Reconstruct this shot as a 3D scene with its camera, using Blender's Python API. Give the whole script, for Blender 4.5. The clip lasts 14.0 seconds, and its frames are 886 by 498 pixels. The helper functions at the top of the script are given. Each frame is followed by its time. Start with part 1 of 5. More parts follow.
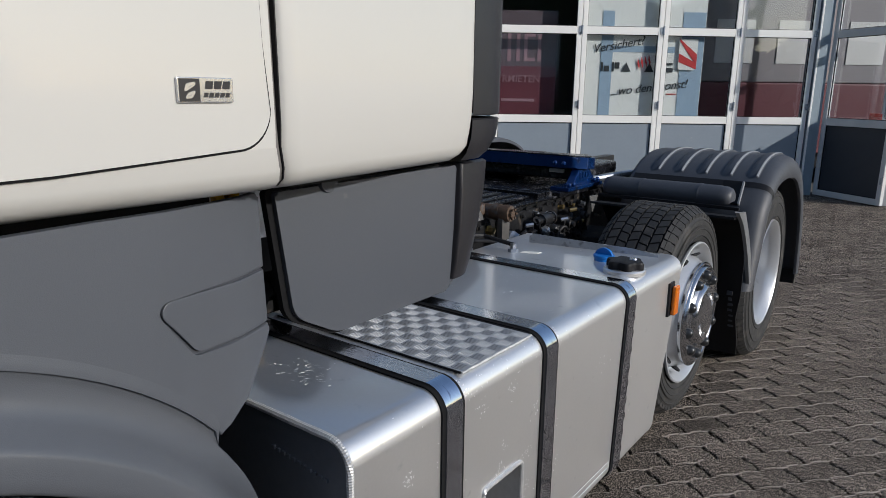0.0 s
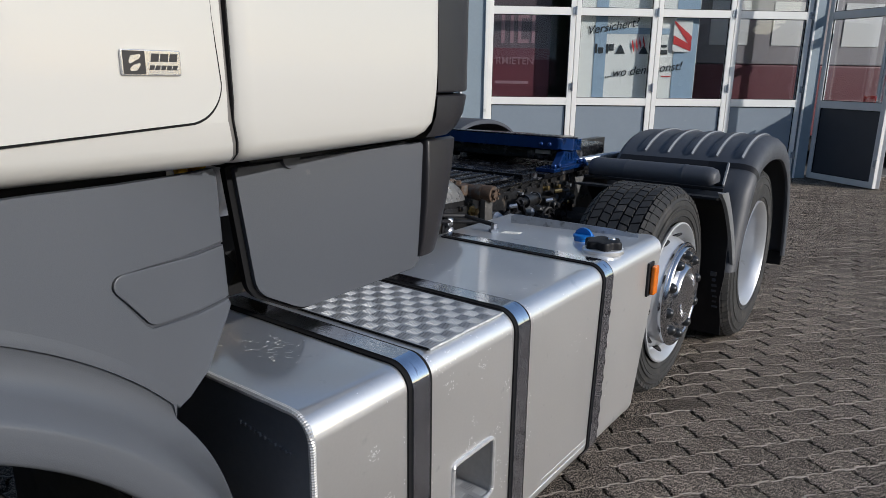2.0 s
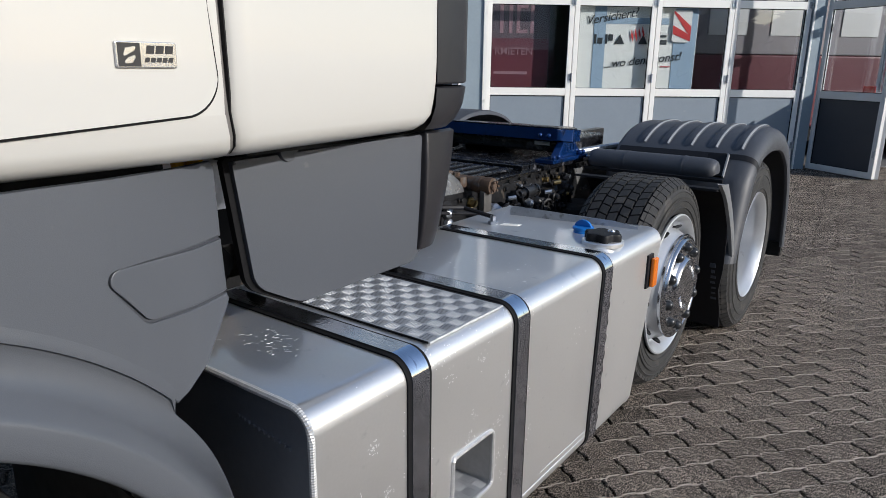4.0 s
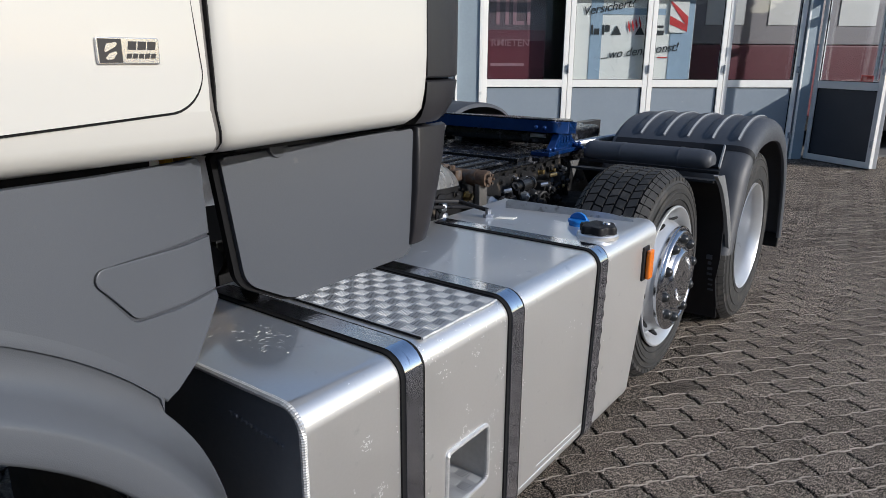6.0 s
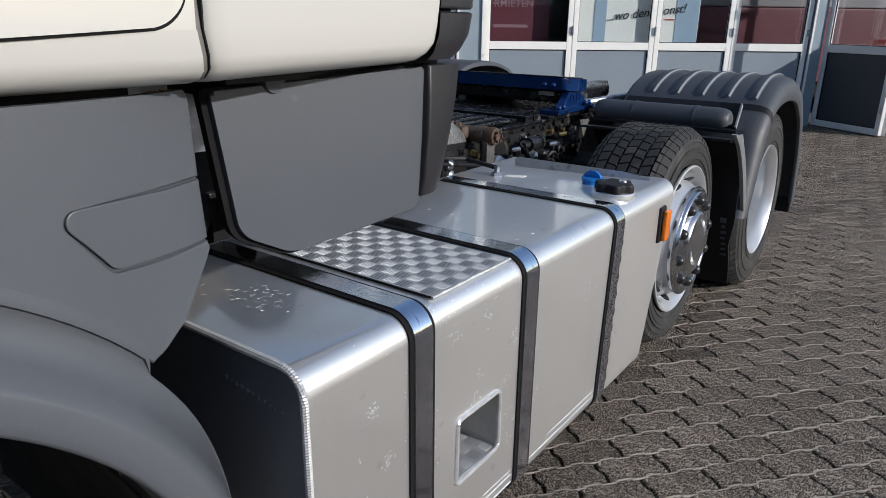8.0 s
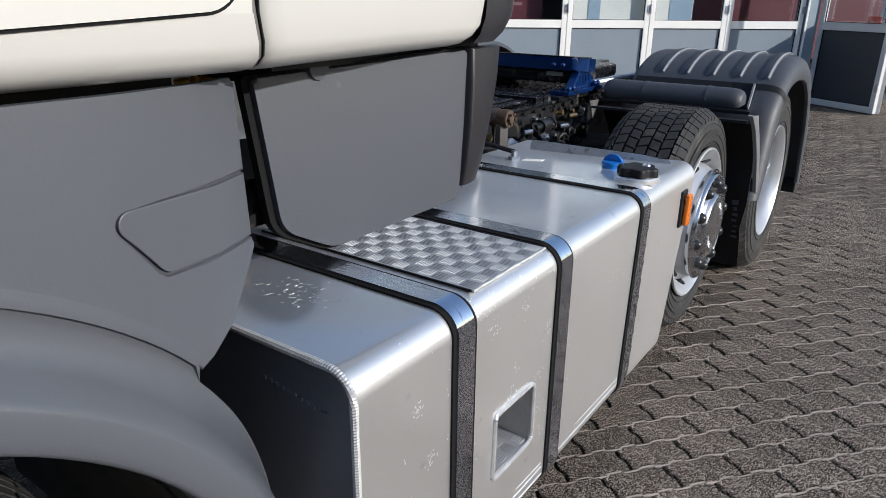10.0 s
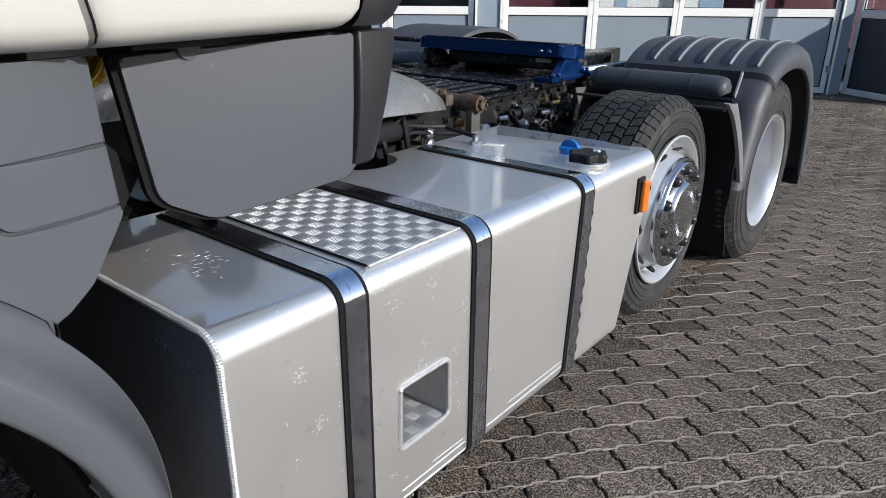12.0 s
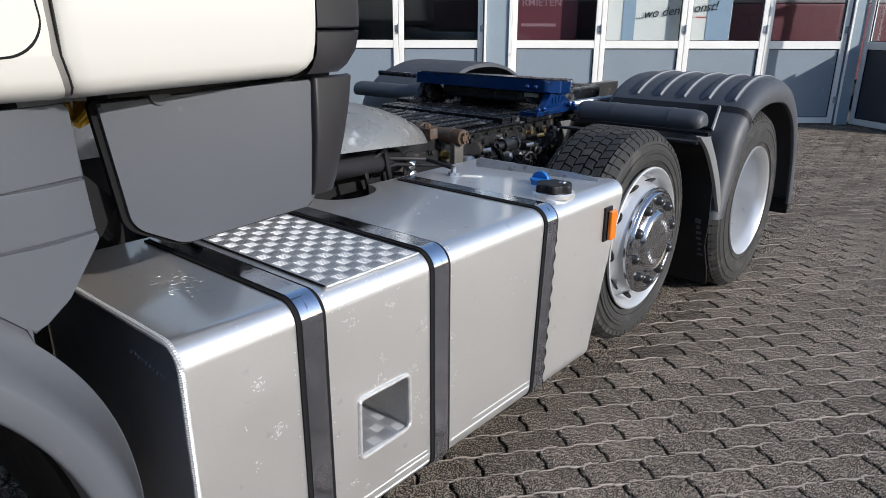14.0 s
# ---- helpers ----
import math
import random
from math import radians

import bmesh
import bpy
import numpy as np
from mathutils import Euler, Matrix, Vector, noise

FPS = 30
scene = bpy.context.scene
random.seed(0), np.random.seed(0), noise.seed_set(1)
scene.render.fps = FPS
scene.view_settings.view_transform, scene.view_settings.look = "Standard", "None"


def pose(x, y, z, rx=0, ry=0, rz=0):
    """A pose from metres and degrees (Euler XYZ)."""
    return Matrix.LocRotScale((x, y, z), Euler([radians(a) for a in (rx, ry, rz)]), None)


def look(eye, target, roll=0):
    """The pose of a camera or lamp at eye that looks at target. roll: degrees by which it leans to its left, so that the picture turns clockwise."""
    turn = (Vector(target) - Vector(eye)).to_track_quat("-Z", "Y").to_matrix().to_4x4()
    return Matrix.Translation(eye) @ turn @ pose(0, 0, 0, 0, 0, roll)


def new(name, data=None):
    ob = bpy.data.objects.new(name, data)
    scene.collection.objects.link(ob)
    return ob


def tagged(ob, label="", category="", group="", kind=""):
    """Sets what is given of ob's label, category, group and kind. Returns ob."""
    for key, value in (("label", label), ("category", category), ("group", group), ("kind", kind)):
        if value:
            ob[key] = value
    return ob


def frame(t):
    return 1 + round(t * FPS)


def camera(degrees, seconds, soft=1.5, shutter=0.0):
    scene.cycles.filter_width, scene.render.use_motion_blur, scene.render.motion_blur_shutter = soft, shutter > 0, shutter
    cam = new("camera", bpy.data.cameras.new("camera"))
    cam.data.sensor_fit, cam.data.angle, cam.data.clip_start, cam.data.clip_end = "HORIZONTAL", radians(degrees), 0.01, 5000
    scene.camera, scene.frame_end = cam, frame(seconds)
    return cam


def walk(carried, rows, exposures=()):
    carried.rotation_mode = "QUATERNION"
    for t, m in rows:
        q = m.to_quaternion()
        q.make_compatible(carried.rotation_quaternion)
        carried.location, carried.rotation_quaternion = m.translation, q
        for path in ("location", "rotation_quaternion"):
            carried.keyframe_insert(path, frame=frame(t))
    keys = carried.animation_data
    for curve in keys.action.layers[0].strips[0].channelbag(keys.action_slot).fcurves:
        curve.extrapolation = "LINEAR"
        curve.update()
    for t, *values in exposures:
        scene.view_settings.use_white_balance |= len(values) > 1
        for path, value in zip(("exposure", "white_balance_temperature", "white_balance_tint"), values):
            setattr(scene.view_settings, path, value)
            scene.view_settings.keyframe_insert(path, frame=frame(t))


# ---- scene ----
cam = camera(66.46, 14.0, soft=0.75)
PATH = [
    (0.0, look((0.7423, -1.4739, 1.4714), (-0.4253, 0.0845, 1.0149), 0.747)),
    (0.5, look((0.8043, -1.4492, 1.4696), (-0.3593, 0.1062, 0.9935), 0.603)),
    (1.0, look((0.8033, -1.4535, 1.4789), (-0.3553, 0.1016, 0.9893), 0.639)),
    (1.5, look((0.8078, -1.4490, 1.4730), (-0.3489, 0.1052, 0.9765), 0.642)),
    (2.0, look((0.7986, -1.4419, 1.4598), (-0.3568, 0.1114, 0.9574), 0.769)),
    (2.5, look((0.7956, -1.4400, 1.4571), (-0.3581, 0.1120, 0.9470), 0.729)),
    (3.0, look((0.7935, -1.4416, 1.4609), (-0.3589, 0.1095, 0.9450), 0.729)),
    (5.5, look((0.7911, -1.4225, 1.4629), (-0.3498, 0.1264, 0.9158), 0.605)),
    (6.0, look((0.7972, -1.4199, 1.4641), (-0.3442, 0.1280, 0.9151), 0.310)),
    (6.5, look((0.7860, -1.4041, 1.4468), (-0.3532, 0.1442, 0.8946), 0.447)),
    (7.0, look((0.7811, -1.3993, 1.4438), (-0.3575, 0.1473, 0.8856), 0.517)),
    (7.5, look((0.7701, -1.3771, 1.4154), (-0.3630, 0.1656, 0.8356), 0.596)),
    (8.0, look((0.7164, -1.3549, 1.4027), (-0.4044, 0.1735, 0.7642), 0.683)),
    (10.5, look((0.5833, -1.3830, 1.4074), (-0.4955, 0.1493, 0.7088), 0.512)),
    (11.0, look((0.5655, -1.4037, 1.3907), (-0.5302, 0.1135, 0.6856), 0.479)),
    (11.5, look((0.6122, -1.3782, 1.4068), (-0.4910, 0.1283, 0.6903), 0.568)),
    (12.0, look((0.8614, -1.2434, 1.4039), (-0.3069, 0.2090, 0.6788), 0.506)),
    (12.5, look((1.0431, -1.2140, 1.4313), (-0.1614, 0.2081, 0.7055), 0.135)),
    (13.0, look((1.0721, -1.2206, 1.4353), (-0.1363, 0.1996, 0.7123), 0.257)),
    (13.5, look((1.0623, -1.2362, 1.4342), (-0.1528, 0.1886, 0.7317), 0.233)),
    (14.0, look((1.0580, -1.2498, 1.4432), (-0.1733, 0.1873, 0.7960), 0.165)),
]
EXPOSURES = [(0.0, -0.22, 6250, 10), (0.8, -0.18, 6250, 10), (2.0, -0.09, 6250, 10), (2.8, 0.07, 6250, 10), (6.5, 0.11, 6250, 10), (7.4, 0.08, 6250, 10), (8.1, 0.05, 6250, 10), (10.4, 0.29, 6250, 10), (14.0, 0.37, 6250, 10)]
walk(cam, PATH, EXPOSURES)

# ---- sky, sun ----
world = bpy.data.worlds.new("sky")
scene.world = world
world.use_nodes = True
wn = world.node_tree.nodes
sky = wn.new("ShaderNodeTexSky")
sky.sky_type = "NISHITA"
sky.sun_disc = False
sky.sun_elevation = radians(22)
sky.sun_rotation = radians(84)
sky.altitude = 100
wn["Background"].inputs["Strength"].default_value = 0.15
world.node_tree.links.new(sky.outputs["Color"], wn["Background"].inputs["Color"])
sun_data = bpy.data.lights.new("sun", "SUN")
sun_data.energy = 3.5
sun_data.angle = radians(0.5)
sun_data.color = (1.0, 0.95, 0.88)
sun = new("sun", sun_data)
SUN_WAY = Vector((0.922, 0.10, 0.374))
sun.matrix_world = look(SUN_WAY * 30, (0, 0, 0))


# ---- materials ----
def material(name, base, rough=0.5, metal=0.0, vary=0.12, scale=6.0, fine=60.0, bump=0.0, bump_scale=120.0,
             second=None, second_at=0.62, second_scale=9.0, coat=0.0, random_vary=0.0, island_vary=0.0, rough_vary=0.1, stretch=None):
    """A procedural surface: base colour with two scales of variation, worn patches of a second colour, varying gloss, fine relief."""
    m = bpy.data.materials.new(name)
    m.use_nodes = True
    nt = m.node_tree
    n, ln = nt.nodes, nt.links
    bsdf = n["Principled BSDF"]
    bsdf.inputs["Metallic"].default_value = metal
    bsdf.inputs["Coat Weight"].default_value = coat
    bsdf.inputs["Coat Roughness"].default_value = 0.06
    tc = n.new("ShaderNodeTexCoord")
    mp = n.new("ShaderNodeMapping")
    ln.new(tc.outputs["Object"], mp.inputs["Vector"])
    if stretch:
        mp.inputs["Scale"].default_value = stretch

    def cloud(s, detail=4.0):
        t = n.new("ShaderNodeTexNoise")
        t.inputs["Scale"].default_value = s
        t.inputs["Detail"].default_value = detail
        ln.new(mp.outputs["Vector"], t.inputs["Vector"])
        return t.outputs["Fac"]

    def maths(op, a, b, c=None):
        t = n.new("ShaderNodeMath")
        t.operation = op
        for i, v in enumerate((a, b, c)):
            if v is None:
                continue
            if isinstance(v, (int, float)):
                t.inputs[i].default_value = v
            else:
                ln.new(v, t.inputs[i])
        return t.outputs[0]

    coarse, grain = cloud(scale), cloud(fine, 3.0)
    k = maths("ADD", maths("MULTIPLY", maths("SUBTRACT", coarse, 0.5), 2 * vary),
              maths("MULTIPLY", maths("SUBTRACT", grain, 0.5), 1.4 * vary))
    if random_vary:
        oi = n.new("ShaderNodeObjectInfo")
        k = maths("ADD", k, maths("MULTIPLY", maths("SUBTRACT", oi.outputs["Random"], 0.5), random_vary))
    if island_vary:
        ge = n.new("ShaderNodeNewGeometry")
        k = maths("ADD", k, maths("MULTIPLY", maths("SUBTRACT", ge.outputs["Random Per Island"], 0.5), island_vary))
    k = maths("ADD", k, 1.0)
    vm = n.new("ShaderNodeVectorMath")
    vm.operation = "SCALE"
    vm.inputs[0].default_value = base
    ln.new(k, vm.inputs["Scale"])
    colour = vm.outputs[0]
    if second:
        ramp = n.new("ShaderNodeMapRange")
        ramp.inputs["From Min"].default_value = second_at
        ramp.inputs["From Max"].default_value = second_at + 0.1
        ln.new(cloud(second_scale, 8.0), ramp.inputs["Value"])
        mix = n.new("ShaderNodeMix")
        mix.data_type = "RGBA"
        ln.new(ramp.outputs[0], mix.inputs["Factor"])
        ln.new(colour, mix.inputs["A"])
        mix.inputs["B"].default_value = (*second, 1)
        colour = mix.outputs["Result"]
    ln.new(colour, bsdf.inputs["Base Color"])
    r = maths("ADD", maths("MULTIPLY", maths("SUBTRACT", cloud(scale * 2.3, 5.0), 0.5), 2 * rough_vary), rough)
    ln.new(r, bsdf.inputs["Roughness"])
    if bump:
        bp = n.new("ShaderNodeBump")
        bp.inputs["Strength"].default_value = bump
        bp.inputs["Distance"].default_value = 0.004
        ln.new(cloud(bump_scale, 4.0), bp.inputs["Height"])
        ln.new(bp.outputs[0], bsdf.inputs["Normal"])
    return m


def glass(name, tint=(0.9, 0.93, 0.95)):
    m = bpy.data.materials.new(name)
    m.use_nodes = True
    n, ln = m.node_tree.nodes, m.node_tree.links
    n.remove(n["Principled BSDF"])
    clear, gloss, mix, fr = n.new("ShaderNodeBsdfTransparent"), n.new("ShaderNodeBsdfGlossy"), n.new("ShaderNodeMixShader"), n.new("ShaderNodeLayerWeight")
    power, lift = n.new("ShaderNodeMath"), n.new("ShaderNodeMath")
    clear.inputs["Color"].default_value = (*tint, 1)
    gloss.inputs["Roughness"].default_value = 0.01
    fr.inputs["Blend"].default_value = 0.5
    power.operation, lift.operation = "POWER", "MULTIPLY_ADD"
    power.inputs[1].default_value = 4.0
    lift.inputs[1].default_value, lift.inputs[2].default_value = 0.7, 0.07
    ln.new(fr.outputs["Facing"], power.inputs[0])
    ln.new(power.outputs[0], lift.inputs[0])
    ln.new(lift.outputs[0], mix.inputs[0])
    ln.new(clear.outputs[0], mix.inputs[1])
    ln.new(gloss.outputs[0], mix.inputs[2])
    ln.new(mix.outputs[0], n["Material Output"].inputs["Surface"])
    return m


PAINT = material("cream_white_paint", (0.565, 0.55, 0.515), 0.3, vary=0.004, scale=2, fine=30, coat=0.5, rough_vary=0.0)
GREY = material("grey_plastic", (0.090, 0.097, 0.111), 0.36, vary=0.06, scale=4, fine=300, bump=0.12, bump_scale=700, rough_vary=0.06,
                second=(0.118, 0.123, 0.132), second_at=0.70, second_scale=30)
# copy of GREY, darkened for the lesser sun on the rear skirt panel
SKIRT = material("shaded_skirt_plastic", (0.073, 0.080, 0.095), 0.42, vary=0.07, scale=4, fine=300, bump=0.12, bump_scale=700, rough_vary=0.05,
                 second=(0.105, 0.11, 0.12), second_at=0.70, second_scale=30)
DARK = material("dark_grey_plastic", (0.056, 0.060, 0.071), 0.5, vary=0.08, bump=0.15, bump_scale=600)
TRIM = material("dark_corner_plastic", (0.022, 0.021, 0.024), 0.36, vary=0.12, scale=5, fine=200, bump=0.12, bump_scale=600)
BLACK = material("black_plastic", (0.014, 0.014, 0.016), 0.5, vary=0.2, bump=0.1, bump_scale=300)
RUBBER = material("black_rubber", (0.018, 0.018, 0.019), 0.65, vary=0.3, scale=8, fine=90, bump=0.2, bump_scale=250,
                  second=(0.05, 0.047, 0.043), second_at=0.58, second_scale=14)
TYRE = material("tyre_rubber", (0.025, 0.0245, 0.0245), 0.7, vary=0.3, scale=9, fine=120, bump=0.25, bump_scale=220,
                second=(0.055, 0.051, 0.047), second_at=0.56, second_scale=11)
ALU = material("satin_aluminium", (0.86, 0.855, 0.85), 0.56, metal=1.0, vary=0.04, scale=3, fine=140, bump=0.012, bump_scale=300, rough_vary=0.05,
               second=(0.72, 0.72, 0.73), second_at=0.66, second_scale=22)
ALU_BRIGHT = material("bright_tread_aluminium", (0.47, 0.48, 0.50), 0.48, metal=0.5, vary=0.08, scale=12, fine=200, bump=0.08, bump_scale=400)
# aluminium of the front tank end, its shade put into the base colour
ALU_SHADED = material("shaded_end_plate", (0.20, 0.21, 0.235), 0.38, metal=0.5, vary=0.12, scale=5, fine=80, bump=0.05)
CHROME = material("polished_steel_band", (0.70, 0.74, 0.84), 0.08, metal=1.0, vary=0.10, scale=14, fine=90, bump=0.05, bump_scale=60, rough_vary=0.07,
                  second=(0.46, 0.49, 0.58), second_at=0.60, second_scale=22, stretch=(1.0, 3.0, 1.6))
RIM = material("silver_wheel_paint", (0.58, 0.595, 0.62), 0.34, metal=0.5, vary=0.06, scale=9, fine=90, coat=0.3,
               second=(0.4, 0.4, 0.4), second_at=0.68, second_scale=20)
STEEL = material("polished_hub_steel", (0.56, 0.57, 0.60), 0.2, metal=1.0, vary=0.08, scale=14, fine=160, bump=0.04)
NUT = material("dark_nut_cover", (0.04, 0.042, 0.045), 0.3, metal=0.5, vary=0.2, scale=30)
BLUE = material("blue_coupling_paint", (0.007, 0.040, 0.165), 0.17, metal=0.5, vary=0.2, scale=12, fine=80, coat=0.6,
                second=(0.012, 0.016, 0.03), second_at=0.60, second_scale=7)
GREASE = material("greasy_steel", (0.011, 0.0115, 0.014), 0.24, metal=0.2, vary=0.4, scale=14, fine=80, bump=0.5, bump_scale=45, rough_vary=0.16,
                  second=(0.11, 0.11, 0.12), second_at=0.58, second_scale=12)
CHASSIS = material("dirty_chassis_paint", (0.016, 0.016, 0.017), 0.34, vary=0.4, scale=12, fine=90, bump=0.25, bump_scale=120,
                   second=(0.10, 0.082, 0.065), second_at=0.60, second_scale=17)
RUST = material("rusty_steel", (0.078, 0.048, 0.031), 0.75, metal=0.1, vary=0.4, scale=30, fine=150, bump=0.6, bump_scale=160,
                second=(0.09, 0.085, 0.08), second_at=0.55, second_scale=24)
BRASS = material("plated_bolt", (0.45, 0.33, 0.15), 0.35, metal=0.9, vary=0.2, scale=50)
SHIELD = material("grey_shield_sheet", (0.25, 0.247, 0.24), 0.3, metal=0.55, vary=0.22, scale=7, fine=60, bump=0.12, bump_scale=30, rough_vary=0.18,
                  second=(0.55, 0.55, 0.55), second_at=0.66, second_scale=11)
GALV = material("galvanised_steel", (0.42, 0.45, 0.5), 0.38, metal=0.85, vary=0.2, scale=16, fine=70, bump=0.2, bump_scale=80,
                second=(0.25, 0.26, 0.28), second_at=0.55, second_scale=30)
ORANGE = material("orange_lens", (0.75, 0.18, 0.012), 0.18, vary=0.06, scale=60, fine=200, coat=0.6, bump=0.3, bump_scale=300)
BLUECAP = material("blue_cap_plastic", (0.01, 0.16, 0.52), 0.35, vary=0.08)
YELLOW = material("yellow_plastic", (0.75, 0.42, 0.015), 0.4, vary=0.06)
FOIL = material("crumpled_heat_foil", (0.75, 0.75, 0.76), 0.45, metal=0.55, vary=0.2, scale=20, bump=1.0, bump_scale=35)
BADGE = material("silver_badge", (0.56, 0.57, 0.59), 0.25, metal=0.8, vary=0.03, coat=0.5)
INK = material("dark_badge_print", (0.025, 0.023, 0.024), 0.4, vary=0.1)
BELLOWS = material("tan_ribbed_hose", (0.42, 0.30, 0.16), 0.6, vary=0.15)
FRAMEW = material("white_door_frame_paint", (0.84, 0.83, 0.80), 0.45, vary=0.05, scale=3, fine=40, bump=0.05,
                  second=(0.6, 0.59, 0.56), second_at=0.68, second_scale=6)
PANEL = material("grey_blue_door_panel", (0.22, 0.262, 0.31), 0.5, vary=0.06, scale=2.5, fine=25,
                 second=(0.36, 0.38, 0.39), second_at=0.69, second_scale=5)
PANELD = material("dark_door_panel", (0.03, 0.034, 0.045), 0.45, vary=0.08, scale=3)
LEAFGREY = material("grey_leaf_frame_paint", (0.64, 0.635, 0.63), 0.5, vary=0.06, scale=3, fine=40)
WALLM = material("grey_blue_pillar_paint", (0.26, 0.32, 0.37), 0.6, vary=0.1, scale=2, fine=30, bump=0.1, bump_scale=60)
HALL = material("hall_wall", (0.25, 0.25, 0.25), 0.8, vary=0.1, scale=2)
HALLF = material("hall_floor", (0.16, 0.16, 0.16), 0.6, vary=0.15, scale=3)
RED = material("dark_red_board", (0.12, 0.025, 0.036), 0.45, vary=0.06, scale=2)
BOARDW = material("white_board", (0.62, 0.60, 0.58), 0.5, vary=0.03, scale=2)
BANNER = material("white_banner", (0.80, 0.79, 0.74), 0.55, vary=0.03, scale=2)
BANBLUE = material("pale_blue_print", (0.30, 0.40, 0.50), 0.55, vary=0.04)
PRINTR = material("red_print", (0.55, 0.03, 0.03), 0.5, vary=0.05)
PRINTK = material("black_print", (0.025, 0.03, 0.035), 0.5, vary=0.05)
LETTER = material("dull_pink_letters", (0.30, 0.17, 0.19), 0.5, vary=0.05)


def add_polish(m, colour, rough, share):
    """A second, sharper metal lobe over a satin one: sheet that scatters the sun and still mirrors what stands over it."""
    n, ln = m.node_tree.nodes, m.node_tree.links
    gloss, mix = n.new("ShaderNodeBsdfGlossy"), n.new("ShaderNodeMixShader")
    gloss.inputs["Color"].default_value = (*colour, 1)
    gloss.inputs["Roughness"].default_value = rough
    mix.inputs[0].default_value = share
    ln.new(n["Principled BSDF"].outputs[0], mix.inputs[1])
    ln.new(gloss.outputs[0], mix.inputs[2])
    ln.new(mix.outputs[0], n["Material Output"].inputs["Surface"])


add_polish(ALU, (0.82, 0.84, 0.88), 0.10, 0.42)
GLASS = glass("window_glass")
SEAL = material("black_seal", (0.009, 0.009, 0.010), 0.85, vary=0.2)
SAND = material("joint_sand", (0.38, 0.335, 0.295), 0.9, vary=0.2, scale=9, fine=250, bump=0.6, bump_scale=400)
for dull in (SEAL, BLACK, RUBBER):
    dull.node_tree.nodes["Principled BSDF"].inputs["Specular IOR Level"].default_value = 0.2
GROUND = material("ground_bed", (0.04, 0.038, 0.035), 0.95, vary=0.25, scale=5, fine=120, bump=0.4, bump_scale=200)


def paver_material():
    """Dark concrete face with coarse pale grit: grains a few millimetres across, each block and stretch of yard its own tone."""
    m = bpy.data.materials.new("basalt_paver")
    m.use_nodes = True
    n, ln = m.node_tree.nodes, m.node_tree.links
    bsdf = n["Principled BSDF"]
    bsdf.inputs["Roughness"].default_value = 0.85
    bsdf.inputs["Specular IOR Level"].default_value = 0.12
    tc, oi, ge = n.new("ShaderNodeTexCoord"), n.new("ShaderNodeObjectInfo"), n.new("ShaderNodeNewGeometry")

    def cloud(scale, detail):
        t = n.new("ShaderNodeTexNoise")
        t.inputs["Scale"].default_value = scale
        t.inputs["Detail"].default_value = detail
        t.inputs["Roughness"].default_value = 0.7
        ln.new(tc.outputs["Object"], t.inputs["Vector"])
        return t.outputs["Fac"]

    def maths(op, a, b):
        t = n.new("ShaderNodeMath")
        t.operation = op
        for i, v in enumerate((a, b)):
            if isinstance(v, (int, float)):
                t.inputs[i].default_value = v
            else:
                ln.new(v, t.inputs[i])
        return t.outputs[0]

    def grains(scale):
        t = n.new("ShaderNodeTexVoronoi")
        t.inputs["Scale"].default_value = scale
        ln.new(tc.outputs["Object"], t.inputs["Vector"])
        apart = n.new("ShaderNodeSeparateColor")
        ln.new(t.outputs["Color"], apart.inputs[0])
        return apart.outputs[0], t.outputs["Distance"]

    (pick, dome), (pick2, _) = grains(430), grains(210)
    grit = maths("SUBTRACT", maths("ADD", maths("MULTIPLY", pick, 0.75), maths("MULTIPLY", pick2, 0.25)), maths("MULTIPLY", dome, 0.25))
    ramp = n.new("ShaderNodeMapRange")
    ramp.inputs["From Min"].default_value, ramp.inputs["From Max"].default_value = 0.44, 0.64
    ln.new(grit, ramp.inputs["Value"])
    mix = n.new("ShaderNodeMix")
    mix.data_type = "RGBA"
    ln.new(ramp.outputs[0], mix.inputs["Factor"])
    mix.inputs["A"].default_value = (0.008, 0.007, 0.006, 1)
    mix.inputs["B"].default_value = (0.475, 0.405, 0.345, 1)
    tone = maths("ADD", maths("MULTIPLY", maths("SUBTRACT", oi.outputs["Random"], 0.5), 0.35),
                 maths("MULTIPLY", maths("SUBTRACT", ge.outputs["Random Per Island"], 0.5), 0.4))
    tone = maths("ADD", maths("ADD", tone, 1.0), maths("MULTIPLY", maths("SUBTRACT", cloud(1.4, 4.0), 0.5), 0.7))
    vm = n.new("ShaderNodeVectorMath")
    vm.operation = "SCALE"
    ln.new(mix.outputs["Result"], vm.inputs[0])
    ln.new(tone, vm.inputs["Scale"])
    ln.new(vm.outputs[0], bsdf.inputs["Base Color"])
    bp = n.new("ShaderNodeBump")
    bp.inputs["Strength"].default_value = 0.8
    bp.inputs["Distance"].default_value = 0.0022
    ln.new(grit, bp.inputs["Height"])
    ln.new(bp.outputs[0], bsdf.inputs["Normal"])
    return m


PAVER = paver_material()


# ---- building helpers ----
def B():
    return bmesh.new()


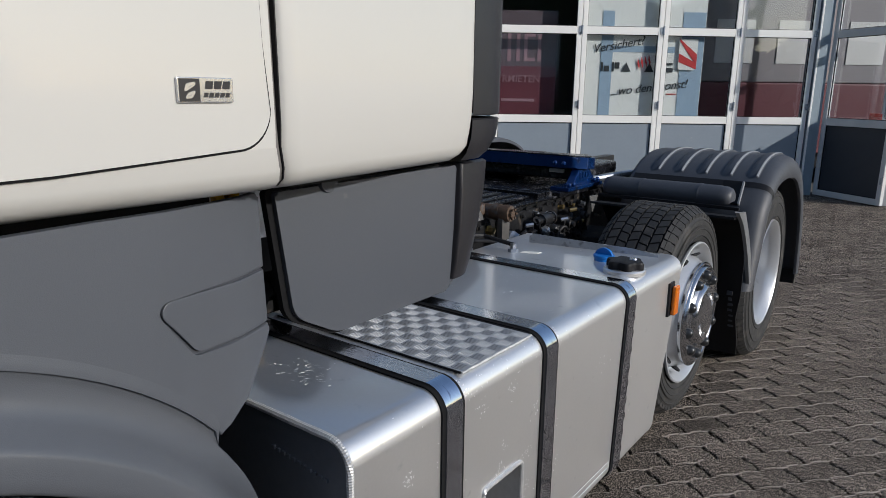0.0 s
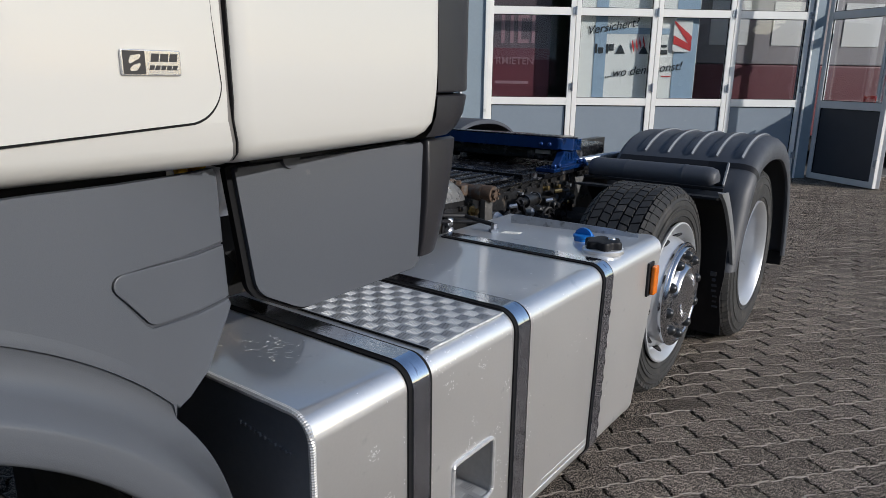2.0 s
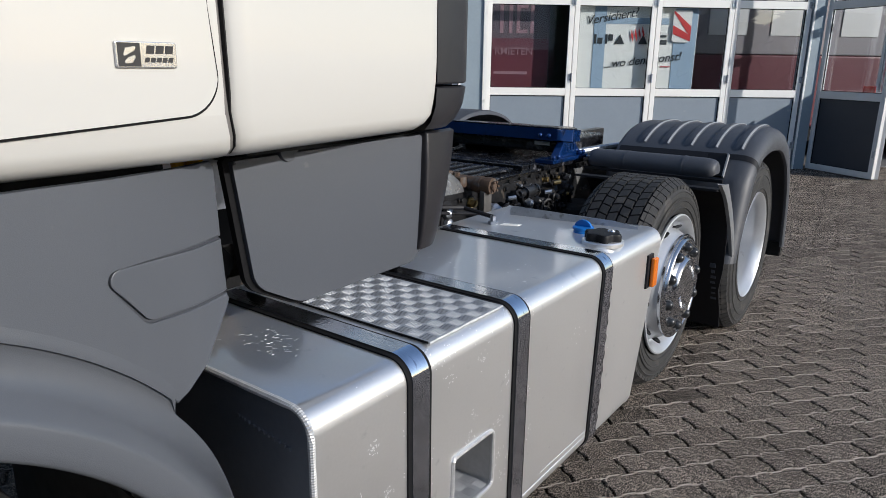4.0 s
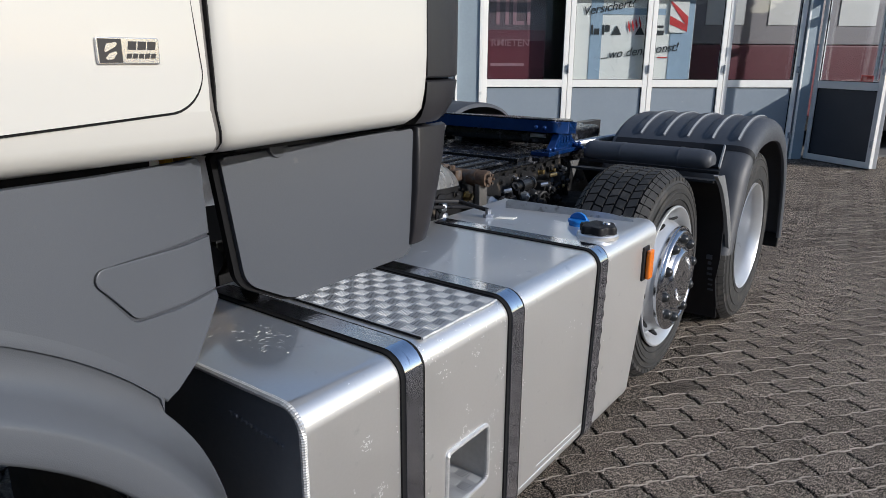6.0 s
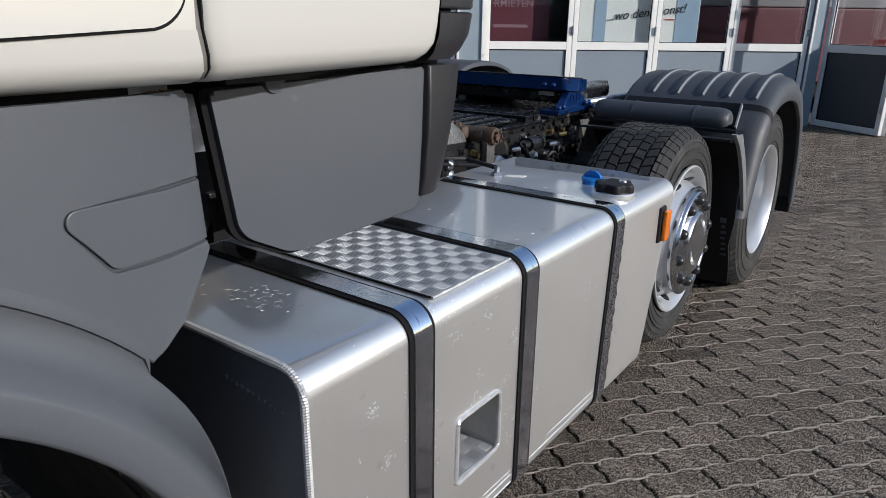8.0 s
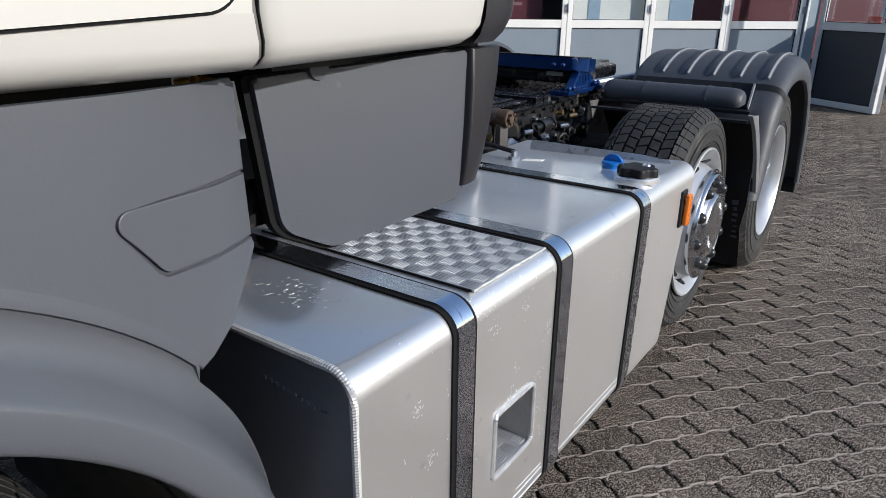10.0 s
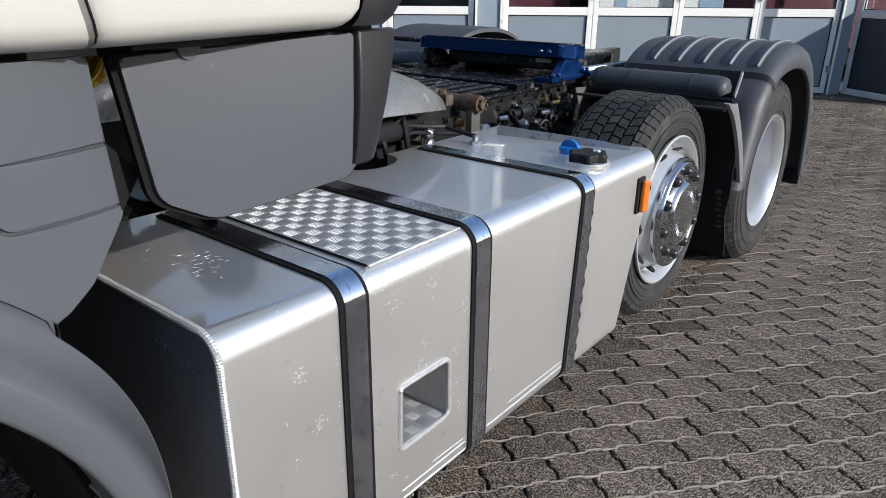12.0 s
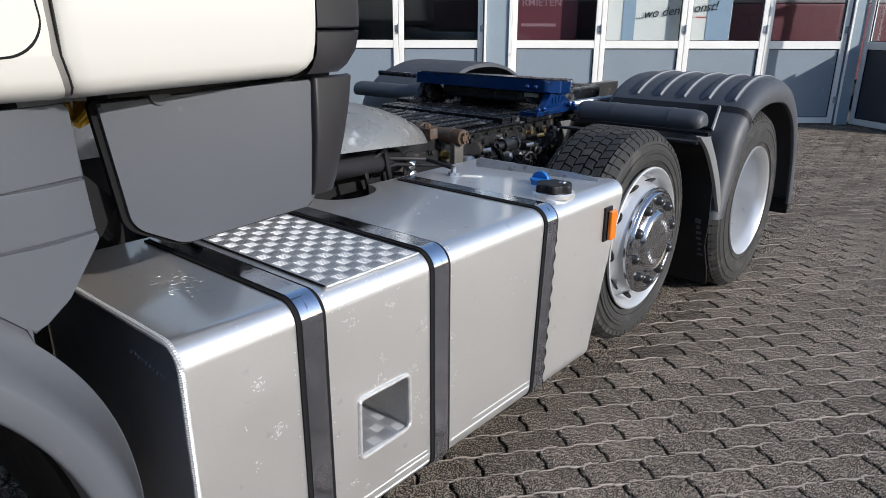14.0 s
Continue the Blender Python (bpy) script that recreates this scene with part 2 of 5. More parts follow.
def part(name, bm, mat, parent=None, label="", sharp=35, smooth=True, at=None):
    """Links a bmesh as one mesh object, under a thing or a part. The mesh is in the world's metres unless its parent carries a pose."""
    bmesh.ops.recalc_face_normals(bm, faces=bm.faces[:])
    me = bpy.data.meshes.new(name)
    bm.to_mesh(me)
    bm.free()
    me.materials.append(mat)
    if smooth:
        me.shade_smooth()
        me.set_sharp_from_angle(angle=radians(sharp))
    ob = new(name, me)
    if parent is not None:
        ob.parent = parent
        if "base" in parent:
            ob.matrix_parent_inverse = Matrix.Translation(-Vector(parent["base"]))
    if smooth:
        w = ob.modifiers.new("normals", "WEIGHTED_NORMAL")
        w.keep_sharp = True
    if label:
        ob["label"] = label
    return ob


def thing(name, base, label, category, group="", kind=""):
    ob = new(name)
    ob.location = base
    ob["base"] = tuple(base)
    return tagged(ob, label, category, group, kind)


def again(ob, move, parent):
    """One more object on the same mesh, moved by a vector."""
    o = ob.copy()
    scene.collection.objects.link(o)
    o.parent = parent
    o.location = Vector(ob.location) + Vector(move)
    return o


def box(bm, lo, hi, bevel=0.0, segments=2):
    lo, hi = Vector(lo), Vector(hi)
    r = bmesh.ops.create_cube(bm, size=1.0, matrix=Matrix.LocRotScale((lo + hi) / 2, None, hi - lo))
    if bevel:
        bmesh.ops.bevel(bm, geom=list({e for v in r["verts"] for e in v.link_edges}), offset=bevel, segments=segments, affect="EDGES", profile=0.5)
    return r["verts"]


def slab(bm, outline, axis, lo, hi, bevel=0.0, segments=2):
    """A plate with a flat outline (pairs), thick from lo to hi along an axis: x takes (y, z), y takes (x, z), z takes (x, y)."""
    def place(p, d):
        return {"x": (d, p[0], p[1]), "y": (p[0], d, p[1]), "z": (p[0], p[1], d)}[axis]
    a = [bm.verts.new(place(p, lo)) for p in outline]
    b = [bm.verts.new(place(p, hi)) for p in outline]
    n = len(a)
    faces = [bm.faces.new(a), bm.faces.new(b[::-1])]
    faces += [bm.faces.new((a[i], b[i], b[(i + 1) % n], a[(i + 1) % n])) for i in range(n)]
    if bevel:
        rim = [e for f in faces[:2] for e in f.edges]
        bmesh.ops.bevel(bm, geom=rim, offset=bevel, segments=segments, affect="EDGES", profile=0.5)
    return a + b


def rounded(points, radii, steps=6):
    """A polygon with its corners rounded."""
    out = []
    n = len(points)
    for i, p in enumerate(points):
        r = radii[i] if isinstance(radii, (list, tuple)) else radii
        p = Vector(p)
        if r <= 0:
            out.append(tuple(p))
            continue
        a, b = (Vector(points[i - 1]) - p).normalized(), (Vector(points[(i + 1) % n]) - p).normalized()
        ang = a.angle(b)
        t = r / math.tan(ang / 2)
        c = p + (a + b).normalized() * (r / math.sin(ang / 2))
        s, e = p + a * t - c, p + b * t - c
        turn = s.angle_signed(e)
        for k in range(steps + 1):
            f = -turn * k / steps
            out.append((c.x + s.x * math.cos(f) - s.y * math.sin(f), c.y + s.x * math.sin(f) + s.y * math.cos(f)))
    return out


def tube(bm, path, radius, seg=8, caps=True):
    rings = []
    up = Vector((0.13, 0.31, 0.94))
    path = [Vector(p) for p in path]
    for i, p in enumerate(path):
        ahead = (path[min(i + 1, len(path) - 1)] - path[max(i - 1, 0)]).normalized()
        side = ahead.cross(up).normalized()
        over = side.cross(ahead)
        r = radius[i] if isinstance(radius, (list, tuple)) else radius
        rings.append([bm.verts.new(p + side * r * math.cos(2 * math.pi * k / seg) + over * r * math.sin(2 * math.pi * k / seg)) for k in range(seg)])
    for a, b in zip(rings, rings[1:]):
        for k in range(seg):
            bm.faces.new((a[k], a[(k + 1) % seg], b[(k + 1) % seg], b[k]))
    if caps:
        bm.faces.new(rings[0])
        bm.faces.new(rings[-1])


def lathe(bm, profile, centre, axis="x", seg=48, closed=False, caps=True):
    """Turns a profile of (along, radius) about an axis through the centre."""
    rings = []
    c = Vector(centre)
    for d, r in profile:
        ring = []
        for k in range(seg):
            a = 2 * math.pi * k / seg
            u, v = r * math.cos(a), r * math.sin(a)
            ring.append(bm.verts.new(c + Vector({"x": (d, u, v), "y": (u, d, v), "z": (u, v, d)}[axis])))
        rings.append(ring)
    pairs = list(zip(rings, rings[1:])) + ([(rings[-1], rings[0])] if closed else [])
    for a, b in pairs:
        for k in range(seg):
            bm.faces.new((a[k], a[(k + 1) % seg], b[(k + 1) % seg], b[k]))
    if not closed and caps:
        for ring, (d, r) in ((rings[0], profile[0]), (rings[-1], profile[-1])):
            if r > 1e-4:
                bm.faces.new(ring)


def strip(bm, rows, close=False):
    """A skin over rows of points of equal length."""
    v = [[bm.verts.new(p) for p in row] for row in rows]
    for a, b in zip(v, v[1:]):
        for i in range(len(a) - 1 + close):
            j = (i + 1) % len(a)
            bm.faces.new((a[i], a[j], b[j], b[i]))
    return v


def thicken(bm, t):
    bmesh.ops.recalc_face_normals(bm, faces=bm.faces[:])
    bmesh.ops.solidify(bm, geom=bm.faces[:], thickness=t)


def arc(cy, cz, r, a0, a1, n):
    return [(cy + r * math.cos(radians(a0 + (a1 - a0) * i / n)), cz + r * math.sin(radians(a0 + (a1 - a0) * i / n))) for i in range(n + 1)]


# ---- ground ----
bm = B()
for q in ([(-400, -400), (400, -400), (400, 400), (-400, 400)],):
    bm.faces.new([bm.verts.new((x, y, -0.022)) for x, y in q])
tagged(part("ground", bm, GROUND, smooth=False), "dark sandy bed under the paved yard", "ground", kind="structure")

# ---- workshop front ----
FAC_N = Vector((math.cos(radians(130.86)), math.sin(radians(130.86)), 0))
FAC_D = Vector((FAC_N.y, -FAC_N.x, 0))
FAC = Matrix.Translation(FAC_N * 8.17) @ Matrix((FAC_D, FAC_N, (0, 0, 1))).transposed().to_4x4()
RAILS = [(0.015, 0.10), (1.045, 1.15), (2.27, 2.375), (3.42, 3.52), (4.18, 4.26)]


def placed(ob):
    ob.matrix_world = FAC
    return ob


def local_part(name, bm, mat, parent, label="", **k):
    ob = part(name, bm, mat, None, label, **k)
    ob.parent = parent
    return ob


def leaf(door, s0, s1, frame_mat, panel_mat, m=None, stile=0.075):
    """One leaf of a folding door: frame, a panel below, three panes above, hinges."""
    bm = B()
    box(bm, (s0 + 0.003, 0, 0.015), (s0 + stile, 0.06, 4.26), 0.006)
    box(bm, (s1 - stile, 0, 0.015), (s1 - 0.003, 0.06, 4.26), 0.006)
    for a, b in RAILS:
        box(bm, (s0 + stile + 0.0005, 0.002, a), (s1 - stile - 0.0005, 0.058, b), 0.005)
    if m is not None:
        bm.transform(m)
    fr = local_part("leaf", bm, frame_mat, door)
    for i, ((_, a), (b, _)) in enumerate(zip(RAILS, RAILS[1:])):
        bm = B()
        box(bm, (s0 + stile, 0.03, a), (s1 - stile, 0.036, b))
        if m is not None:
            bm.transform(m)
        ob = local_part("panel" if i == 0 else "pane", bm, panel_mat if i == 0 else GLASS, fr, smooth=False)
        if i:
            ob.visible_shadow = False
        bm = B()
        for lo, hi in (((s0 + stile, 0.018, a), (s0 + stile + 0.008, 0.03, b)), ((s1 - stile - 0.008, 0.018, a), (s1 - stile, 0.03, b)),
                       ((s0 + stile + 0.008, 0.018, a), (s1 - stile - 0.008, 0.03, a + 0.008)), ((s0 + stile + 0.008, 0.018, b - 0.008), (s1 - stile - 0.008, 0.03, b))):
            box(bm, lo, hi)
        if m is not None:
            bm.transform(m)
        local_part("seal", bm, SEAL, fr, smooth=False)
    bm = B()
    for z in (0.35, 1.3, 2.33, 3.6):
        tube(bm, [(s1 - 0.002, -0.014, z - 0.06), (s1 - 0.002, -0.014, z + 0.06)], 0.013, 8)
        box(bm, (s1 - 0.045, -0.01, z - 0.045), (s1 - 0.004, -0.0005, z + 0.045))
    if m is not None:
        bm.transform(m)
    local_part("hinge", bm, GALV, fr)
    return fr


def folding_door(name, edges, label, frame_mat, panel_mat):
    d = tagged(placed(new(name)), label, "garage door", "workshop doors")
    for a, b in zip(edges, edges[1:]):
        leaf(d, a, b, frame_mat, panel_mat)
    return d


folding_door("folding_door", [0.97, 2.20, 3.372, 4.497, 5.632], "closed white framed folding workshop door with glazed panes", FRAMEW, PANEL)
folding_door("folding_door", [-4.12, -2.95, -1.77, -0.595, 0.575], "closed white framed folding workshop door with grey panels", FRAMEW, PANEL)

bm = B()
for a, b in ((-4.5, -4.14), (0.595, 0.95), (5.652, 5.83)):
    box(bm, (a, -0.03, 0), (b, 0.25, 4.3), 0.004)
box(bm, (-14, -0.03, 4.3), (16, 0.25, 4.9))
box(bm, (-14, -0.03, 0), (-4.502, 0.25, 4.298))
box(bm, (9.6, -0.03, 0), (16, 0.25, 4.298))
tagged(placed(part("wall_facade", bm, WALLM)), "grey-blue painted steel workshop front between the doors", "wall", kind="structure")
bm = B()
box(bm, (0.585, -0.06, 0.0), (0.615, -0.031, 4.29), 0.003)
box(bm, (0.925, -0.06, 0.0), (0.965, -0.031, 4.29), 0.003)
box(bm, (5.637, -0.05, 0.0), (5.665, -0.031, 4.29), 0.003)
tagged(placed(part("trim", bm, FRAMEW)), "white corner strips beside the workshop doors", "trim", kind="structure")

# open leaf that stands out from the wall, with a second leaf folded behind it
turn = Matrix.Translation((5.86, -0.02, 0)) @ Matrix.Rotation(radians(-76), 4, "Z")
od = tagged(placed(new("folding_door")), "open grey framed folding door leaf with dark lower panel", "garage door", "workshop doors")
leaf(od, 0.0, 1.13, LEAFGREY, PANELD, turn)
leaf(od, 0.0, 1.13, LEAFGREY, PANELD, Matrix.Translation((5.86 + 1.13 * math.cos(radians(-76)) + 0.1, -0.02 + 1.13 * math.sin(radians(-76)), 0)) @ Matrix.Rotation(radians(62), 4, "Z"))

# hall behind
bm = B()
box(bm, (-14, 0.3, -0.3), (16, 12, -0.004))
tagged(placed(part("floor_hall", bm, HALLF, smooth=False)), "grey concrete workshop floor", "floor", kind="structure")
bm = B()
box(bm, (-14.2, 12, -0.3), (16.2, 12.2, 4.9))
box(bm, (-14.2, 0.26, -0.3), (-14, 12, 4.9))
box(bm, (16, 0.26, -0.3), (16.2, 12, 4.9))
tagged(placed(part("wall_hall", bm, HALL, smooth=False)), "plain grey workshop hall walls", "wall", kind="structure")
bm = B()
box(bm, (-14.2, -0.1, 4.905), (16.2, 12.2, 5.1))
tagged(placed(part("ceiling", bm, HALL, smooth=False)), "plain grey workshop ceiling", "ceiling", kind="structure")


def lettering(body, size, mat, parent, where, name="lettering", shear=0.0, label=""):
    c = bpy.data.curves.new(name, "FONT")
    c.body, c.size, c.extrude, c.shear, c.offset = body, size, 0.001, shear, 0.001
    tmp = new("lettering_curve", c)
    me = bpy.data.meshes.new_from_object(tmp.evaluated_get(bpy.context.evaluated_depsgraph_get()))
    bpy.data.objects.remove(tmp)
    me.materials.clear()
    me.materials.append(mat)
    ob = new(name, me)
    ob.parent = parent
    ob.matrix_local = where
    if label:
        ob["label"] = label
    return ob


UPRIGHT = Matrix.Rotation(radians(90), 4, "X")

# the other side of the yard, behind the camera
trailer = thing("semi_trailer", (7.5, -9.0, 0.0), "red and white box trailer parked across the yard", "trailer")
TR = Matrix.Translation((7.5, -9.0, 0)) @ Matrix.Rotation(radians(41), 4, "Z")
for nm, lo, hi, mt in (("lower_body", (-6.8, -2.5, 1.0), (6.8, 0, 2.1), RED), ("upper_body", (-6.8, -2.5, 2.102), (6.8, 0, 4.0), BOARDW), ("underframe", (-6.5, -2.2, 0.6), (6.5, -0.3, 0.998), BLACK)):
    bm = B()
    box(bm, lo, hi, 0.03)
    bm.transform(TR)
    part(nm, bm, mt, trailer)
for k in (-5.0, -3.7, -2.4, 4.0):
    for o in (-0.36, -2.42):
        bm = B()
        lathe(bm, [(0.0, 0.2), (-0.02, 0.3), (0.02, 0.5), (0.30, 0.5), (0.34, 0.3), (0.32, 0.2)], (k, o, 0.495), "y", 32)
        bm.transform(TR)
        part("wheel", bm, TYRE, trailer)
# trees that close the yard
rng = random.Random(8)
vs, fs = [], []
for i in range(2600):
    a = rng.uniform(-2.9, 0.35)
    d = rng.uniform(27, 33)
    cx, cy = 1 + d * math.cos(a), d * math.sin(a)
    top = 6.5 + 2.2 * math.sin(a * 9) + 1.6 * math.sin(a * 23)
    if -0.12 < a < 0.35:
        top = min(top, 5.0)
    z = top * rng.random() ** 0.7
    k = len(vs)
    for _ in range(4):
        vs.append((cx + rng.gauss(0, 0.55), cy + rng.gauss(0, 0.55), max(0.0, z + rng.gauss(0, 0.5))))
    fs += [(k, k + 1, k + 2), (k, k + 2, k + 3), (k + 1, k + 2, k + 3)]
# added unseen wall behind the trees, blocks low bright sky from the panes
n = 85
k = len(vs)
for i in range(n + 1):
    a = -2.9 + 3.25 * i / n
    top = (8.2 if a < -0.15 else 4.4) + 1.0 * math.sin(a * 9) + 0.7 * math.sin(a * 23)
    vs += [(1 + 34 * math.cos(a), 34 * math.sin(a), 0.0), (1 + 34 * math.cos(a), 34 * math.sin(a), top)]
fs += [(k + 2 * i, k + 2 * i + 2, k + 2 * i + 3, k + 2 * i + 1) for i in range(n)]
me = bpy.data.meshes.new("backdrop_trees")
me.from_pydata(vs, [], fs)
FOLIAGE = material("dark_foliage", (0.045, 0.065, 0.03), 0.8, vary=0.3, scale=0.6, island_vary=0.3)
FOLIAGE.node_tree.nodes["Principled BSDF"].inputs["Specular IOR Level"].default_value = 0.1
me.materials.append(FOLIAGE)
tagged(new("backdrop_trees", me), "dark green belt of trees round the yard", "trees", kind="structure")

# things behind the panes
banner = tagged(placed(new("banner")), "white advertising banner with handwritten words behind the glass", "banner")
bm = B()
box(bm, (2.16, 0.12, 1.0), (4.03, 0.135, 3.3))
local_part("cloth", bm, BANNER, banner, smooth=False)
bm = B()
for lo, hi in (((2.52, 0.112, 1.02), (2.69, 0.119, 2.6)), ((3.69, 0.112, 1.02), (4.02, 0.119, 2.6)), ((2.692, 0.112, 2.04), (3.60, 0.119, 2.125))):
    box(bm, lo, hi)
local_part("stripe", bm, BANBLUE, banner, "pale blue printed stripes", smooth=False)
lettering("Versichert?", 0.165, PRINTK, banner, Matrix.Translation((2.40, 0.105, 2.02)) @ Matrix.Rotation(radians(-10), 4, "Y") @ UPRIGHT, shear=0.35)
lettering("...wo denn sonst!", 0.165, PRINTK, banner, Matrix.Translation((2.69, 0.105, 1.43)) @ Matrix.Rotation(radians(-6.5), 4, "Y") @ UPRIGHT, shear=0.35)
# the firm's name as plain wedges and blocks
zl_, zh_ = 1.768, 1.898
MARKS = [[(2.53, zl_), (2.56, zl_), (2.56, zh_), (2.53, zh_)], [(2.575, zl_), (2.65, zl_), (2.65, 1.85), (2.575, 1.85)],
         [(2.69, zl_), (2.72, zl_), (2.72, zh_), (2.69, zh_)], [(2.735, 1.81), (2.80, 1.81), (2.80, zh_), (2.735, zh_)],
         [(2.83, zl_), (2.97, zl_), (2.90, zh_)], [(3.17, zl_), (3.31, zl_), (3.24, zh_)],
         [(3.44, zl_), (3.59, zl_), (3.59, 1.83), (3.47, 1.83), (3.47, zh_), (3.44, zh_)], [(3.49, 1.865), (3.58, 1.865), (3.58, zh_), (3.49, zh_)]]
for mark in MARKS:
    bm = B()
    slab(bm, mark, "y", 0.106, 0.111)
    local_part("logo_block", bm, PRINTK, banner, smooth=False)
for i in range(4):
    d = 0.052 * i
    bm = B()
    slab(bm, [(3.06 + d, 1.925 - 0.045 + 0.02 * i), (3.06 + d, 1.96 + 0.02 * i), (3.095 + d, 1.875 + 0.012 * i), (3.095 + d, 1.79 + 0.02 * i)], "y", 0.1, 0.105)
    local_part("logo_stripe", bm, PRINTR, banner, "red slanted stripe of a logo", smooth=False)
bm = B()
box(bm, (3.53, 0.106, 1.455), (3.67, 0.111, 1.468))
local_part("underline", bm, PRINTR, banner, "red underline", smooth=False)

wb = tagged(placed(new("warning_board")), "red and white striped warning board behind the glass", "sign")
bm = B()
slab(bm, rounded([(3.65, 1.80), (3.925, 1.80), (3.925, 2.235), (3.65, 2.235)], [0.05, 0.05, 0.01, 0.01], 4), "y", 0.085, 0.1, 0.004)
local_part("board", bm, BANNER, wb)
bm = B()
for low, high in ((2.00, 2.12), (1.815, 1.90)):
    slab(bm, [(3.655, low + 0.20 - 0.10 * (low < 1.9)), (3.92, low - 0.13 * (low > 1.9)), (3.92, high - 0.10 * (low > 1.9)), (3.655, min(2.23, high + 0.20 - 0.07 * (low < 1.9)))], "y", 0.079, 0.084)
local_part("stripe", bm, PRINTR, wb, "red slanted stripes", smooth=False)

rb = tagged(placed(new("rental_board")), "dark red rental board with faded letters behind the glass", "sign")
bm = B()
box(bm, (0.98, 0.3, 1.0), (1.92, 0.32, 1.83))
local_part("lower_field", bm, RED, rb, "dark red lower field", smooth=False)
bm = B()
box(bm, (0.98, 0.3, 1.832), (1.92, 0.32, 2.6))
local_part("upper_field", bm, material("grey_red_field", (0.10, 0.07, 0.08), 0.5), rb, "grey upper field", smooth=False)
lettering("RMIETEN", 0.14, LETTER, rb, Matrix.Translation((1.13, 0.292, 1.605)) @ UPRIGHT)
for lo, hi in (((1.20, 0.292, 1.90), (1.25, 0.299, 2.29)), ((1.33, 0.292, 1.90), (1.38, 0.299, 2.29)), ((1.44, 0.292, 1.90), (1.49, 0.299, 2.29)), ((1.64, 0.292, 1.90), (1.69, 0.299, 2.29)), ((1.492, 0.292, 1.90), (1.60, 0.299, 1.95)), ((1.492, 0.292, 2.24), (1.60, 0.299, 2.29)), ((1.13, 0.292, 1.33), (1.62, 0.299, 1.37))):
    bm = B()
    box(bm, lo, hi)
    local_part("lettering_bar", bm, LETTER, rb, "faded lettering drawn as a bar", smooth=False)

VANGREY = material("dull_lilac_grey_body", (0.25, 0.225, 0.235), 0.4, vary=0.05)
van = tagged(placed(new("box_van")), "red and white box van parked in the workshop", "van")
for nm, lo, hi, mt in (("lower_body", (4.3, 0.9, 0.55), (10.5, 3.2, 1.66), RED), ("upper_body", (4.3, 0.9, 1.662), (10.5, 3.2, 3.3), VANGREY),
                       ("chassis", (4.5, 1.0, 0.3), (10.3, 3.1, 0.548), BLACK)):
    bm = B()
    box(bm, lo, hi, 0.03)
    local_part(nm, bm, mt, van)
for s in (5.2, 9.4):
    for o in (1.08, 3.02):
        bm = B()
        lathe(bm, [(-0.1, 0.2), (-0.12, 0.3), (-0.1, 0.38), (0.1, 0.38), (0.12, 0.3), (0.1, 0.2)], (s, o, 0.376), "y", 24)
        local_part("wheel", bm, TYRE, van)
for s in (4.55, 5.55, 6.7):
    bm = B()
    box(bm, (s, 0.885, 1.95), (s + 0.62, 0.898, 2.6), 0.004)
    local_part("window", bm, BOARDW, van, "pale blank window panel")
bm = B()
box(bm, (-0.05, -0.012, 1.155), (0.14, -0.001, 1.24), 0.004)
bm.transform(turn @ Matrix.Translation((0.78, 0.06, 0)))
tagged(placed(part("red_notice", bm, material("red_notice_card", (0.7, 0.03, 0.02), 0.5, vary=0.05))), "small red notice card on the door pane's sill", "notice")

# ---- tractor truck ----
truck = thing("tractor_truck", (-1.25, 1.0, 0.0), "cream white three-axle tractor unit with grey plastic skirts", "truck")
TOP, LOW, CORNER = 0.885, 0.245, 0.05


# cab
UNDER = [(-0.13, 1.330), (-0.10, 1.3225), (-0.073, 1.3235), (-0.048, 1.3295), (-0.031, 1.341), (-0.022, 1.358), (-0.018, 1.390)]


def gap_shift(z):
    return 0.020 * max(0.0, (1.40 - z) / 0.075) ** 1.4


bm = B()
strip(bm, [[(x, -2.35 + (1.4975 + gap_shift(z)) * i / 10, z) for i in range(11)] for x, z in UNDER])
ycor, zc, rc = -0.859, 1.3880, 0.055
right = [(-0.8525, 1.39), (-0.8515, 1.42), (-0.8545, 1.53), (-0.863, 1.8), (-0.881, 2.4)]
slab(bm, [(-2.35, 1.3898)] + right + [(-2.35, 2.4)], "x", -0.05, -0.018)
part("sill_panel", bm, PAINT, truck, sharp=50)


def door_outline(g):
    """The door's edge, set in by g from the opening; its lower edge falls a little towards the front."""
    low = [(-2.33, 1.362 + g), (-1.5, 1.367 + g), (-1.15, 1.3745 + g), (-1.0, 1.3830 + g)]
    turn_ = [(ycor - rc - g + rc * math.sin(radians(a)), zc + g + rc - rc * math.cos(radians(a))) for a in range(0, 91, 9)]
    return low + turn_ + [(ycor - 0.009 - g, 1.53), (ycor - 0.020 - g, 1.8), (ycor - 0.04 - g, 2.4), (-2.33, 2.4)]


# black plate behind the door, paints the shade of the gap round it
bm = B()
slab(bm, door_outline(0.0), "x", -0.05, -0.0172)
part("door_seal", bm, SEAL, truck)
bm = B()
slab(bm, door_outline(0.0035), "x", -0.045, -0.0135, 0.0022, 2)
part("door", bm, PAINT, truck, "cream white painted cab door")
BADGE_FIT = Matrix.Translation((0, -1.0035, 1.4525)) @ Matrix.Diagonal((1, 0.909, 0.886, 1)) @ Matrix.Translation((0, 1.006, -1.4425))
bm = B()
slab(bm, rounded([(-1.006, 1.4425), (-0.918, 1.4425), (-0.918, 1.4775), (-1.006, 1.4775)], 0.003, 3), "x", -0.0139, -0.0095, 0.0015, 2)
bm.transform(BADGE_FIT)
badge = part("badge", bm, BADGE, truck, "silver maker's badge with dark emblem field")
bm = B()
